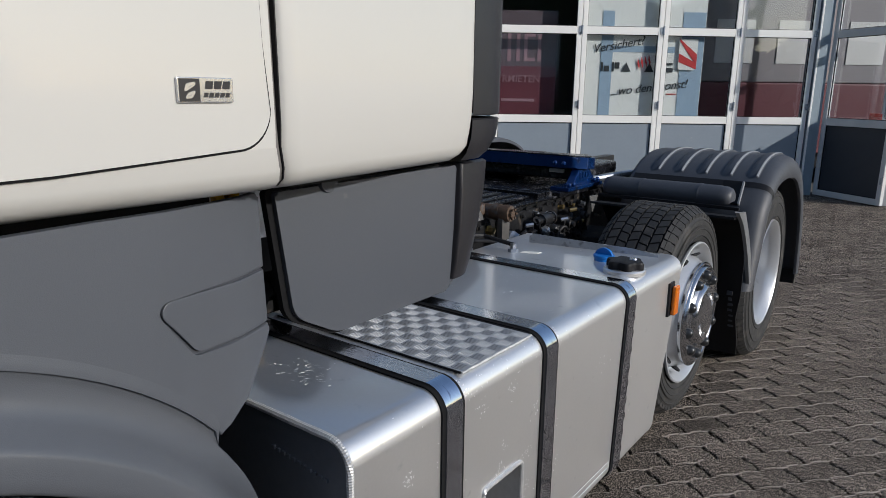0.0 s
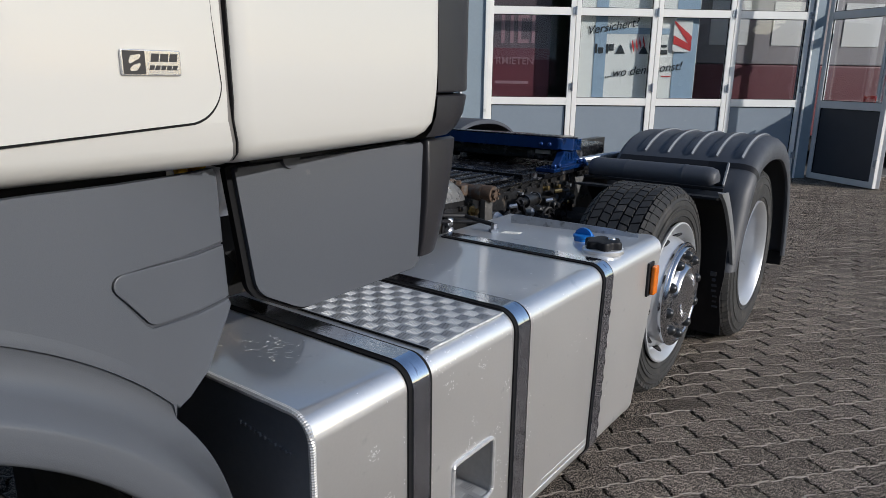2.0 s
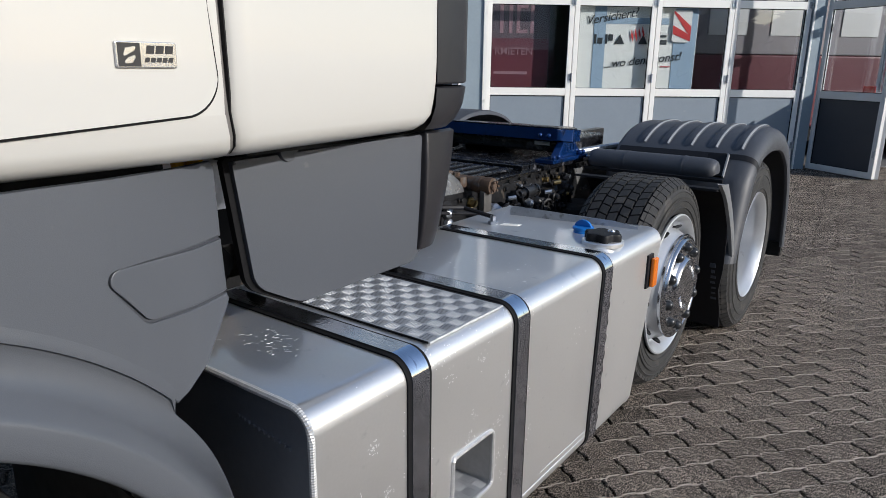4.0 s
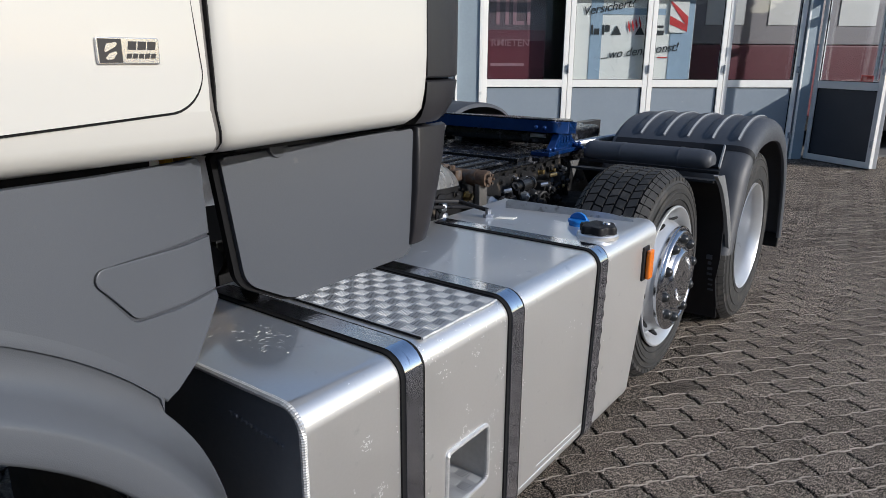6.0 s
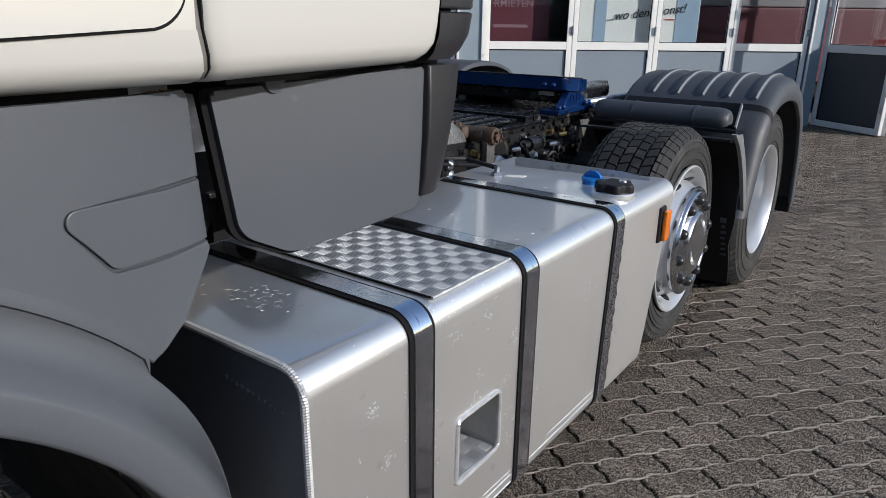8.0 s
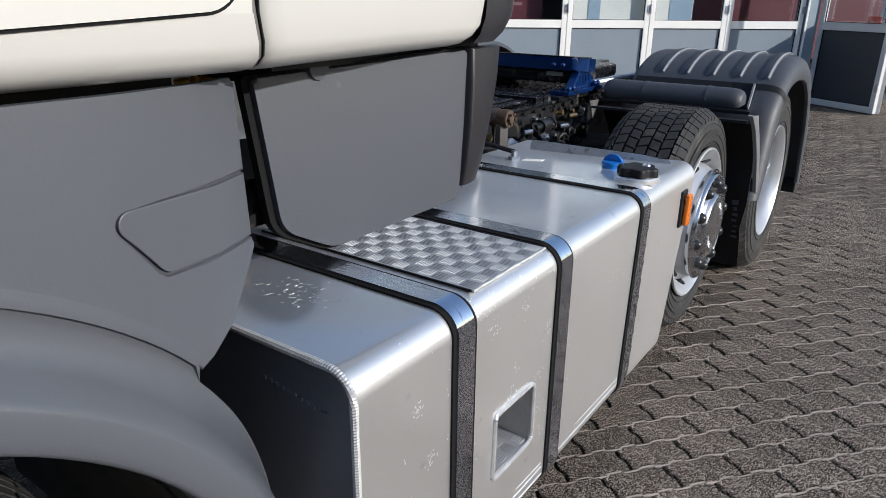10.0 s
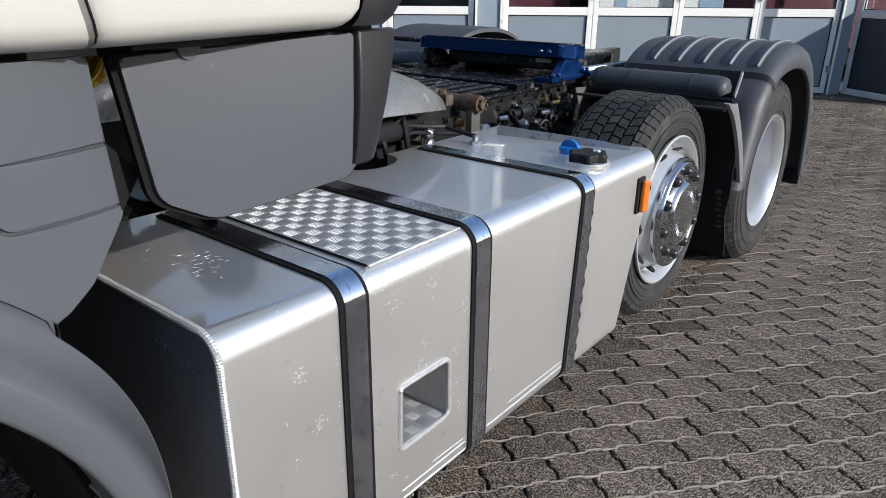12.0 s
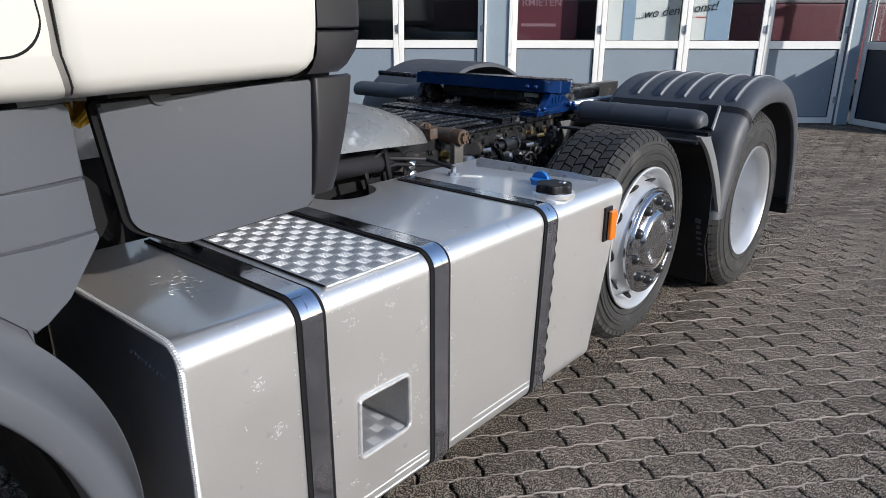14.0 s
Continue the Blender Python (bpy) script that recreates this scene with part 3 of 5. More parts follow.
slab(bm, [(-1.003, 1.4445), (-0.972, 1.4445), (-0.972, 1.4755), (-1.003, 1.4755)], "x", -0.0095, -0.009)
bm.transform(BADGE_FIT)
part("emblem", bm, INK, badge, smooth=False)
for count, step, wide, low, high in ((3, 0.0138, 0.0115, 1.4615, 1.4725), (5, 0.0086, 0.0068, 1.4500, 1.4565)):
    for k in range(count):
        bm = B()
        at_y = (-0.964 if count == 3 else -0.967) + step * k
        slab(bm, [(at_y, low), (at_y + wide, low), (at_y + wide + 0.002, high), (at_y + 0.002, high)], "x", -0.0095, -0.009)
        bm.transform(BADGE_FIT)
        part("badge_block", bm, INK, badge, smooth=False)
bm = B()
slab(bm, rounded([(-0.998, 1.456), (-0.981, 1.4655), (-0.976, 1.472), (-0.993, 1.469)], 0.002, 3), "x", -0.0089, -0.0082)
slab(bm, rounded([(-0.998, 1.448), (-0.985, 1.449), (-0.976, 1.461), (-0.99, 1.4565)], 0.002, 3), "x", -0.0089, -0.0082)
bm.transform(BADGE_FIT)
part("emblem_mark", bm, BADGE, badge)

# rear corner panel of the cab
bm = B()
y0, y1 = -0.8365, -0.372
cols = [y0 + 0.0, y0 + 0.006, y0 + 0.03] + [y0 + 0.03 + (y1 - y0 - 0.06) * i / 8 for i in range(1, 9)] + [y1 - 0.012, y1]
rows = []
for x, z in UNDER + [(-0.014, 1.42), (-0.012, 1.46), (-0.012, 1.6), (-0.012, 2.0), (-0.02, 2.4)]:
    row = []
    for j, y in enumerate(cols):
        lift = 0.009 * (y - y0) / (y1 - y0)
        yy = y + (gap_shift(z) - 0.028 * max(0.0, z - 1.40) if j < 3 else 0.6 * gap_shift(z) if j == 3 else 0.0)
        cut = max(0.0, 1.395 - z)
        if j >= len(cols) - 2:
            yy -= 0.6 * max(0.0, cut - 0.03)
        xx = x - (0.012 if j in (0,) else 0.003 if j == 1 else 0.004 if j == len(cols) - 1 else 0)
        row.append((xx, yy, z + lift))
    rows.append(row)
strip(bm, rows)
part("side_panel", bm, PAINT, truck, sharp=60)
bm = B()
strip(bm, [[(x - 0.012, y + gap_shift(z) - 0.028 * max(0.0, z - 1.40), z) for y in (-0.862, -0.842, -0.822)] for x, z in UNDER[1:] + [(-0.018, 1.42), (-0.018, 1.6), (-0.018, 2.0), (-0.02, 2.4)]])
part("panel_gap", bm, material("grey_gap_strip", (0.17, 0.16, 0.15), 0.5, vary=0.1), truck)
bm = B()
slab(bm, [(-0.85, 1.384), (-0.815, 1.335), (-0.77, 1.335), (-0.80, 1.384)], "x", -0.2, -0.06)
part("panel_gap_seal", bm, SEAL, truck)
# added black ribbon over the painted edge, so that the seam looks shaded
bm = B()
strip(bm, [[(x - d, y0 - 0.002 + gap_shift(z) - 0.028 * max(0.0, z - 1.40), z + 0.001) for d in (0.0085, 0.020, 0.034)] for x, z in UNDER[1:] + [(-0.014, 1.42), (-0.012, 1.6), (-0.012, 2.0), (-0.02, 2.4)]])
thicken(bm, 0.002)
part("gap_lip", bm, BLACK, truck)

# dark corner trim behind it
def corner_row(z, ya, yb, inset=0.0):
    pts = []
    for i in range(9):
        f = i / 8
        y = ya + (yb - ya) * f
        pts.append((-0.018 - inset - 0.02 * f ** 3, y, z))
    pts.append((-0.055 - inset, yb + 0.009, z))
    pts.append((-0.12 - inset, yb + 0.008, z))
    pts.append((-0.3, yb - 0.004, z))
    return pts


bm = B()
strip(bm, [corner_row(1.424, -0.366, -0.243, 0.004), corner_row(1.428, -0.367, -0.241), corner_row(1.6, -0.367, -0.24), corner_row(2.4, -0.375, -0.25)])
part("corner_trim", bm, TRIM, truck, "dark grey plastic cab corner trim", sharp=50)
bm = B()
strip(bm, [corner_row(1.338, -0.39, -0.292, 0.012), corner_row(1.352, -0.382, -0.275, 0.004), corner_row(1.38, -0.372, -0.253), corner_row(1.416, -0.368, -0.242, 0.0), corner_row(1.419, -0.368, -0.242, 0.006)])
part("corner_trim", bm, TRIM, truck, sharp=50)

# cab body that the panels hang on
bm = B()
box(bm, (-2.46, -2.3, 1.36), (-0.092, -0.27, 3.0), 0.08, 4)
part("cab_body", bm, PAINT, truck)
bm = B()
box(bm, (-2.4, -2.3, 1.28), (-0.17, -0.862, 1.358))
box(bm, (-2.4, -0.86, 1.322), (-0.17, -0.662, 1.358))
box(bm, (-2.4, -0.66, 1.28), (-0.17, -0.34, 1.358))
part("cab_floor", bm, BLACK, truck)
bm = B()
box(bm, (-0.3, -0.42, 1.31), (-0.115, -0.262, 1.42), 0.004)
box(bm, (-0.2, -0.385, 1.325), (-0.085, -0.285, 1.425), 0.004)
part("corner_bracket", bm, BLACK, truck)

# side skirts under the cab
def skirt_x(y):
    return -0.165 + (y + 0.745) * 0.26


def panel_on(bm, outline, xs, t, bevel):
    slab(bm, outline, "x", -t, 0.0, bevel, 3)
    for v in bm.verts:
        v.co.x += xs(v.co.y)


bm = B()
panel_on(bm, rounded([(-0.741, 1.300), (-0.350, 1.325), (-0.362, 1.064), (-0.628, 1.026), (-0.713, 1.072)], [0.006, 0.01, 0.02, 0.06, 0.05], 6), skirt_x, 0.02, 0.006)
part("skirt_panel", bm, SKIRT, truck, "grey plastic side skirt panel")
bm = B()
panel_on(bm, rounded([(-0.752, 1.304), (-0.346, 1.329), (-0.358, 1.059), (-0.632, 1.0205), (-0.7235, 1.068)], [0.006, 0.01, 0.02, 0.06, 0.05], 6), lambda y: skirt_x(y) - 0.010, 0.014, 0.003)
part("skirt_seal", bm, SEAL, truck)
bm = B()
ACROSS = [(0.0, 0.036), (0.03, 0.006), (0.06, 0.0015)] + [(0.1 * k, 0.0) for k in range(1, 11)]
strip(bm, [[(-0.050 - i2 - 0.012 * f ** 3 - d, a + (b - a) * f, z) for f, d in ACROSS] for a, b, z, i2 in
           ((-0.358, -0.247, 1.330, 0.012), (-0.358, -0.245, 1.326, 0.003), (-0.360, -0.256, 1.27, 0.0), (-0.362, -0.274, 1.2, 0.0), (-0.367, -0.296, 1.12, 0.004), (-0.370, -0.305, 1.086, 0.01))])
thicken(bm, 0.012)
part("skirt_end_panel", bm, TRIM, truck, "dark plastic end panel of the skirt", sharp=50)
bm = B()
box(bm, (-0.19, -0.735, 1.312), (-0.13, -0.37, 1.333))
part("skirt_rail", bm, BLACK, truck)
bm = B()
lathe(bm, [(0.0, 0.0), (0.0, 0.02), (-0.02, 0.024), (-0.04, 0.024)], (-0.135, -0.64, 1.312), "x", 16)
part("latch", bm, DARK, truck)

# front skirt with the wheel arch
WC = (-1.498, 0.495)
RIMX = -0.008


def between(v, table):
    for (a, fa), (b, fb) in zip(table, table[1:]):
        if v <= b:
            f = min(1.0, max(0.0, (v - a) / (b - a)))
            return fa + (fb - fa) * f
    return table[-1][1]


def skirt_base(y):
    return between(y, [(-1.25, -0.035), (-1.0, -0.062), (-0.87, -0.095), (-0.80, -0.130), (-0.77, -0.148)])


bm = B()
outline = [(-2.3, 1.316), (-1.1, 1.315), (-0.802, 1.3105), (-0.792, 1.1865), (-1.052, 1.2015), (-0.966, 1.101), (-0.784, 1.0865), (-0.782, 1.074), (-0.86, 0.995), (-0.905, 0.968)] + arc(WC[0], WC[1], 0.735, 39, 128, 24) + [(-2.3, 1.1)]
slab(bm, rounded(outline[:10], [0, 0, 0.008, 0, 0.02, 0.03, 0, 0.01, 0.03, 0], 6) + outline[10:], "x", -0.014, 0.0, 0.005, 3)
for yy in [-0.80 - 0.05 * k for k in range(12)]:
    bmesh.ops.bisect_plane(bm, geom=bm.verts[:] + bm.edges[:] + bm.faces[:], plane_co=(0, yy, 0), plane_no=(0, 1, 0))
for v in bm.verts:
    v.co.x += skirt_base(v.co.y)
part("front_skirt", bm, GREY, truck, "grey plastic skirt behind the front wheel")
bm = B()
slab(bm, rounded([(-1.037, 1.1953), (-0.792, 1.1825), (-0.7845, 1.0910), (-0.9615, 1.1060)], [0.016, 0, 0, 0.027], 6), "x", -0.012, -0.001, 0.003, 2)
for yy in (-0.82, -0.87, -0.93, -1.0):
    bmesh.ops.bisect_plane(bm, geom=bm.verts[:] + bm.edges[:] + bm.faces[:], plane_co=(0, yy, 0), plane_no=(0, 1, 0))
for v in bm.verts:
    v.co.x += skirt_base(v.co.y)
part("cover_flap", bm, GREY, truck)
# darker backing that puts the groove's shade into its colour
bm = B()
slab(bm, [(-1.056, 1.204), (-0.7945, 1.190), (-0.7870, 1.083), (-0.965, 1.097)], "x", -0.014, -0.0065)
for yy in (-0.82, -0.87, -0.93, -1.0):
    bmesh.ops.bisect_plane(bm, geom=bm.verts[:] + bm.edges[:] + bm.faces[:], plane_co=(0, yy, 0), plane_no=(0, 1, 0))
for v in bm.verts:
    v.co.x += skirt_base(v.co.y)
part("flap_joint", bm, DARK, truck)
bm = B()
rows = []
for a in [-12 + 2.5 * k for k in range(80)]:
    row = []
    for r in (0.604, 0.605, 0.607, 0.612, 0.625, 0.640, 0.649, 0.654, 0.659, 0.664, 0.672, 0.680, 0.690, 0.705, 0.72, 0.728, 0.7335, 0.7345, 0.744, 0.765):
        rr = min(r, 0.722) if a < 39 else min(r, 0.722 + 0.015 * (a - 39)) if a < 42 else r
        y, z = WC[0] + rr * math.cos(radians(a)), WC[1] + rr * math.sin(radians(a))
        b = skirt_base(y)
        if r < 0.6045:
            x = RIMX - 0.09
        else:
            x = between(rr, [(0.605, RIMX - 0.012), (0.608, RIMX - 0.004), (0.618, RIMX), (0.648, RIMX - 0.0006), (0.654, RIMX - 0.0025), (0.660, RIMX - 0.008), (0.672, RIMX - 0.022), (0.690, 0.45 * b + 0.55 * RIMX - 0.026), (0.715, b - 0.012), (0.7335, b - 0.005), (0.7345, b + 0.0015), (0.744, b + 0.002), (0.765, b - 0.003)])
        row.append((x, y, z))
    rows.append(row)
strip(bm, rows)
part("wheel_arch", bm, GREY, truck, "grey plastic front wheel arch flare", sharp=60)
bm = B()
lathe(bm, [(-0.75, 0.60), (-0.14, 0.60), (-0.14, 0.597), (-0.75, 0.597)], (0, WC[0], WC[1]), "x", 64, closed=True)
for v in [v for v in bm.verts if v.co.z < 0.42]:
    bm.verts.remove(v)
part("wheel_arch_liner", bm, BLACK, truck)


# wheels
def wheel(c, radius, width, tread, label, dish):
    """A truck wheel: tyre with ribs and blocks, rim, disc, hub and nuts. dish > 0: the disc stands out, < 0: it is deep inside."""
    x, y, z = c
    w = part("wheel", wheel_disc(c, dish), RIM, truck, label)
    bm = B()
    R = radius
    lathe(bm, [(-0.012, 0.297), (-0.002, 0.312), (0.001, 0.322), (0.006, 0.325), (0.002, 0.328), (0.006, R * 0.5 + 0.15), (0.004, R - 0.088), (0.007, R - 0.085), (0.003, R - 0.082), (-0.001, R - 0.05), (0.0015, R - 0.047), (-0.003, R - 0.044), (-0.010, R - 0.03), (-0.022, R - 0.012), (-0.035, R - 0.006), (-width / 2, R - 0.004),
               (-width + 0.035, R - 0.006), (-width + 0.012, R - 0.03), (-width - 0.004, R - 0.07), (-width - 0.004, 0.33), (-width + 0.02, 0.297)], c, "x", 96, closed=True)
    part("tyre", bm, TYRE, w, "worn black truck tyre", sharp=40)
    # black ring between the blocks, shade of the grooves set in colour
    bm = B()
    lathe(bm, [(-0.03, R - 0.02), (-0.03, R - 0.0025), (-width + 0.03, R - 0.0025), (-width + 0.03, R - 0.02)], c, "x", 96, closed=True)
    part("tread_base", bm, SEAL, w)
    bm = B()
    per = tread
    n_c = 7
    cw = (width - 0.012) / n_c
    cols = [(-0.006 - cw * k - (0.0045 if k else 0), -0.006 - cw * (k + 1) + (0.0045 if k < n_c - 1 else 0)) for k in range(n_c)]
    for j, (a, b) in enumerate(cols):
        for i in range(per):
            t0 = 2 * math.pi * (i + 0.5 * (j % 2)) / per
            t1 = t0 + 2 * math.pi / per * 0.84
            sk = 0.22 * 2 * math.pi / per * (1 if j % 2 else -1) * (0 if j in (0, n_c - 1) else 1)
            pts = []
            drop_a, drop_b = (0.028 if j == 0 else 0.0), (0.028 if j == n_c - 1 else 0.0)
            for rr in (-0.012, 0.0105):
                for (xx, sh, dr) in ((a, 0, drop_a), (b, sk, drop_b)):
                    for tt in (t0, t1):
                        q = R - 0.004 + rr - (dr if rr > 0 else dr + 0.004)
                        pts.append(bm.verts.new((x + xx, y + q * math.cos(tt + sh), z + q * math.sin(tt + sh))))
            p = pts
            for f in ((4, 5, 7, 6), (0, 1, 5, 4), (2, 3, 7, 6), (0, 2, 6, 4), (1, 3, 7, 5)):
                bm.faces.new([p[k] for k in f])
    part("tread", bm, TYRE, w, "block tread pattern", smooth=False)
    return w


def wheel_disc(c, dish):
    bm = B()
    if dish > 0:
        prof = [(-0.20, 0.262), (-0.05, 0.268), (-0.012, 0.284), (0.0, 0.299), (0.008, 0.299), (0.01, 0.293), (0.004, 0.286), (-0.02, 0.268), (-0.05, 0.262), (-0.055, 0.255), (-0.04, 0.245), (-0.005, 0.228), (0.02, 0.214), (0.034, 0.203), (0.038, 0.19), (0.038, 0.06)]
    else:
        prof = [(-0.30, 0.25), (-0.22, 0.252), (-0.06, 0.258), (-0.03, 0.274), (-0.005, 0.288), (0.004, 0.299), (-0.006, 0.303), (-0.02, 0.303)]
    lathe(bm, prof, c, "x", 96)
    if dish < 0:
        for f in [f for f in bm.faces if len(f.verts) > 20]:
            bm.faces.remove(f)
        lathe(bm, [(-0.25, 0.252), (-0.24, 0.248), (-0.225, 0.235), (-0.23, 0.22), (-0.25, 0.15), (-0.24, 0.14), (-0.22, 0.13), (-0.20, 0.11), (-0.19, 0.05), (-0.19, 0.0)], c, "x", 64)
    return bm


W1 = (-0.05, 1.31, 0.58)
w = wheel(W1, 0.438, 0.31, 62, "raised silver steel wheel with polished hub ring and dark nuts", 1)
bm = B()
lathe(bm, [(0.02, 0.214), (0.028, 0.2185), (0.036, 0.2195), (0.040, 0.217), (0.041, 0.211), (0.038, 0.2085), (0.044, 0.206), (0.050, 0.2035), (0.053, 0.199), (0.052, 0.194), (0.049, 0.192), (0.049, 0.132), (0.053, 0.128), (0.062, 0.124), (0.067, 0.117), (0.064, 0.108), (0.0655, 0.104), (0.069, 0.085), (0.070, 0.0)], W1, "x", 64)
part("hub_cover", bm, STEEL, w, "polished steel hub cover ring")
for start in (20, 200):
    for i in range(6):
        bm = B()
        box(bm, (-0.0015, -0.0075, -0.010), (0.0015, 0.0075, 0.010), 0.001, 1)
        th = radians(start + 13 * i)
        bm.transform(Matrix.Translation(Vector(W1) + Vector((0.0692, 0.082 * math.cos(th), 0.082 * math.sin(th)))) @ Matrix.Rotation(th - math.pi / 2, 4, "X"))
        part("hub_print", bm, BADGE, w)
nut = None
for i in range(10):
    a = 2 * math.pi * (i + 0.35) / 10
    mv = Vector((0, 0.166 * math.cos(a), 0.166 * math.sin(a)))
    if nut is None:
        bm = B()
        base = Vector(W1)
        lathe(bm, [(0.048, 0.0225), (0.053, 0.022), (0.058, 0.0195), (0.064, 0.0165), (0.069, 0.0105), (0.071, 0.0)], (0, 0, 0), "x", 16)
        nut = part("nut_cover", bm, NUT, w)
        nut.location = base + mv
        first = mv.copy()
    else:
        again(nut, mv - first, w)
for i in range(10):
    bm = B()
    a = 2 * math.pi * (i + 0.1) / 10
    cc = Vector(W1) + Vector((-0.026, 0.236 * math.cos(a), 0.236 * math.sin(a)))
    m = Matrix.Translation(cc) @ Matrix.Rotation(a, 4, "X") @ Matrix.Rotation(radians(-60), 4, "Z")
    bmesh.ops.create_cone(bm, cap_ends=True, segments=14, radius1=0.028, radius2=0.028, depth=0.006, matrix=m @ Matrix.Diagonal((0.8, 1.2, 1, 1)) @ Matrix.Rotation(radians(90), 4, "Y"))
    part("vent_hole", bm, BLACK, w)

W2 = (-0.012, 2.603, 0.489)
w2 = wheel(W2, 0.482, 0.30, 68, "silver drive wheel with deeply dished disc", -1)
nut2 = None
for i in range(10):
    a = 2 * math.pi * i / 10
    mv = Vector((0, 0.168 * math.cos(a), 0.168 * math.sin(a)))
    if nut2 is None:
        bm = B()
        lathe(bm, [(-0.245, 0.018), (-0.22, 0.016), (-0.215, 0.0)], (0, 0, 0), "x", 8)
        nut2 = part("wheel_nut", bm, STEEL, w2)
        nut2.location = Vector(W2) + mv
        first2 = mv.copy()
    else:
        again(nut2, mv - first2, w2)
wheel((-0.34, 2.603, 0.489), 0.482, 0.30, 68, "inner tyre of the drive axle's twin wheels", -1)
wheel((-0.13, -1.52, 0.512), 0.5, 0.30, 68, "front wheel under the arch", 1)
bm = B()
tube(bm, [(-2.4, 2.603, 0.51), (-0.2, 2.603, 0.51)], 0.09, 16)
lathe(bm, [(-0.3, 0.08), (-0.2, 0.26), (0.2, 0.26), (0.3, 0.08)], (-1.25, 2.603, 0.51), "x", 24)
part("drive_axle", bm, CHASSIS, truck)
bm = B()
tube(bm, [(-2.4, 1.31, 0.58), (-0.15, 1.31, 0.58)], 0.06, 12)
part("lift_axle", bm, CHASSIS, truck)
for yy, zz, rr in ((1.31, 0.58, 0.45), (2.603, 0.51, 0.5), (-1.52, 0.51, 0.5)):
    bm = B()
    lathe(bm, [(-2.46, 0.29), (-2.48, rr - 0.06), (-2.45, rr), (-2.15, rr), (-2.12, rr - 0.06), (-2.14, 0.29)], (0, yy, zz), "x", 64)
    part("far_wheel", bm, TYRE, truck)

# fuel tank
SCUFF = material("raw_scuffed_aluminium", (0.76, 0.76, 0.76), 0.45, metal=0.6, vary=0.1, scale=80)
WELD = material("dull_weld_bead", (0.60, 0.60, 0.60), 0.44, metal=0.6, vary=0.25, scale=40, fine=300)
def tank_end(z):
    return 0.80 + (z - 0.266) * 0.32


def fill_face(bm, loops):
    edges = []
    for loop in loops:
        v = [bm.verts.new(p) for p in loop]
        edges += [bm.edges.new((v[i], v[(i + 1) % len(v)])) for i in range(len(v))]
    bmesh.ops.triangle_fill(bm, use_beauty=True, edges=edges)


FRONT, BACK = -0.735, -0.66
STEP = rounded([(-0.322, 0.425), (-0.147, 0.43), (-0.147, 0.588), (-0.318, 0.588)], [0.012, 0.02, 0.02, 0.012], 4)
bm = B()
zt, zl = TOP - CORNER, LOW + CORNER
fill_face(bm, [[(0, FRONT, zl), (0, tank_end(zl), zl), (0, tank_end(zt), zt), (0, FRONT, zt)], [(0, y, z) for y, z in STEP]])
notch = [(BACK + 0.11 * math.cos(radians(a)), 0.225 + 0.125 * math.sin(radians(a))) for a in range(90, -91, -15)]
top_outline = [(-CORNER, FRONT), (-CORNER, tank_end(TOP)), (BACK, tank_end(TOP))] + notch + [(BACK, FRONT)]
fill_face(bm, [[(x, y, TOP) for x, y in top_outline]])
inner = [(BACK, tank_end(TOP))] + notch + [(BACK, FRONT)]
strip(bm, [[(x, y, TOP) for x, y in inner], [(x, y, LOW) for x, y in inner]])
fill_face(bm, [[(x, y if y < 0.9 else tank_end(LOW), LOW) for x, y in top_outline]])
turns = [(-CORNER + CORNER * math.sin(radians(a)), CORNER * math.cos(radians(a))) for a in range(0, 91, 9)]
strip(bm, [[(x, FRONT, zt + h) for x, h in turns], [(x, tank_end(zt + h), zt + h) for x, h in turns]])
strip(bm, [[(x, FRONT, zl - h) for x, h in turns], [(x, tank_end(zl - h), zl - h) for x, h in turns]])
bmesh.ops.remove_doubles(bm, verts=bm.verts[:], dist=0.0008)
tank = part("fuel_tank", bm, ALU, truck, "satin aluminium fuel tank with steel straps", sharp=40)

section = [(x, zt + h) for x, h in turns] + [(x, zl - h) for x, h in turns[::-1]]
# the front end faces away from the sun and is coloured dark for it
for nm, yy, mt in (("end_plate", FRONT + 0.004, ALU_SHADED), ("end_plate", None, ALU)):
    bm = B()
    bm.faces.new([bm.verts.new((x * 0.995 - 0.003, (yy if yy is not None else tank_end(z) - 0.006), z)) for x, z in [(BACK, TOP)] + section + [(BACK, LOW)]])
    part(nm, bm, mt, tank, "front tank end with shade in its colour" if yy is not None else "", smooth=False)
for k in range(11):
    bm = B()
    box(bm, (-0.213 + 0.0142 * k, FRONT - 0.0002, 0.806 - 0.0018 * k), (-0.204 + 0.0142 * k, FRONT + 0.006, 0.8135 - 0.0018 * k), 0.0006, 1)
    part("stamped_mark", bm, ALU_SHADED, tank, "faint stamped lettering drawn as bars")
# weld beads: a row of overlapping ripples along each end seam
for yfun in (lambda z: FRONT, tank_end):
    bm = B()
    line = [Vector((BACK, yfun(TOP), TOP))] + [Vector((x, yfun(z), z)) for x, z in section] + [Vector((BACK, yfun(LOW), LOW))]
    run = []
    for a, b in zip(line, line[1:]):
        k = max(1, int((b - a).length / 0.0026))
        run += [a + (b - a) * i / k for i in range(k)]
    tube(bm, [p + Vector((-0.003, -0.001, -0.002)) for p in run], [(0.003 if yfun is tank_end else (0.0061, 0.0072)[i % 2]) + 0.0008 * noise.noise(p * 25) for i, p in enumerate(run)], 8)
    part("weld_seam", bm, WELD, tank, "rippled weld seam")

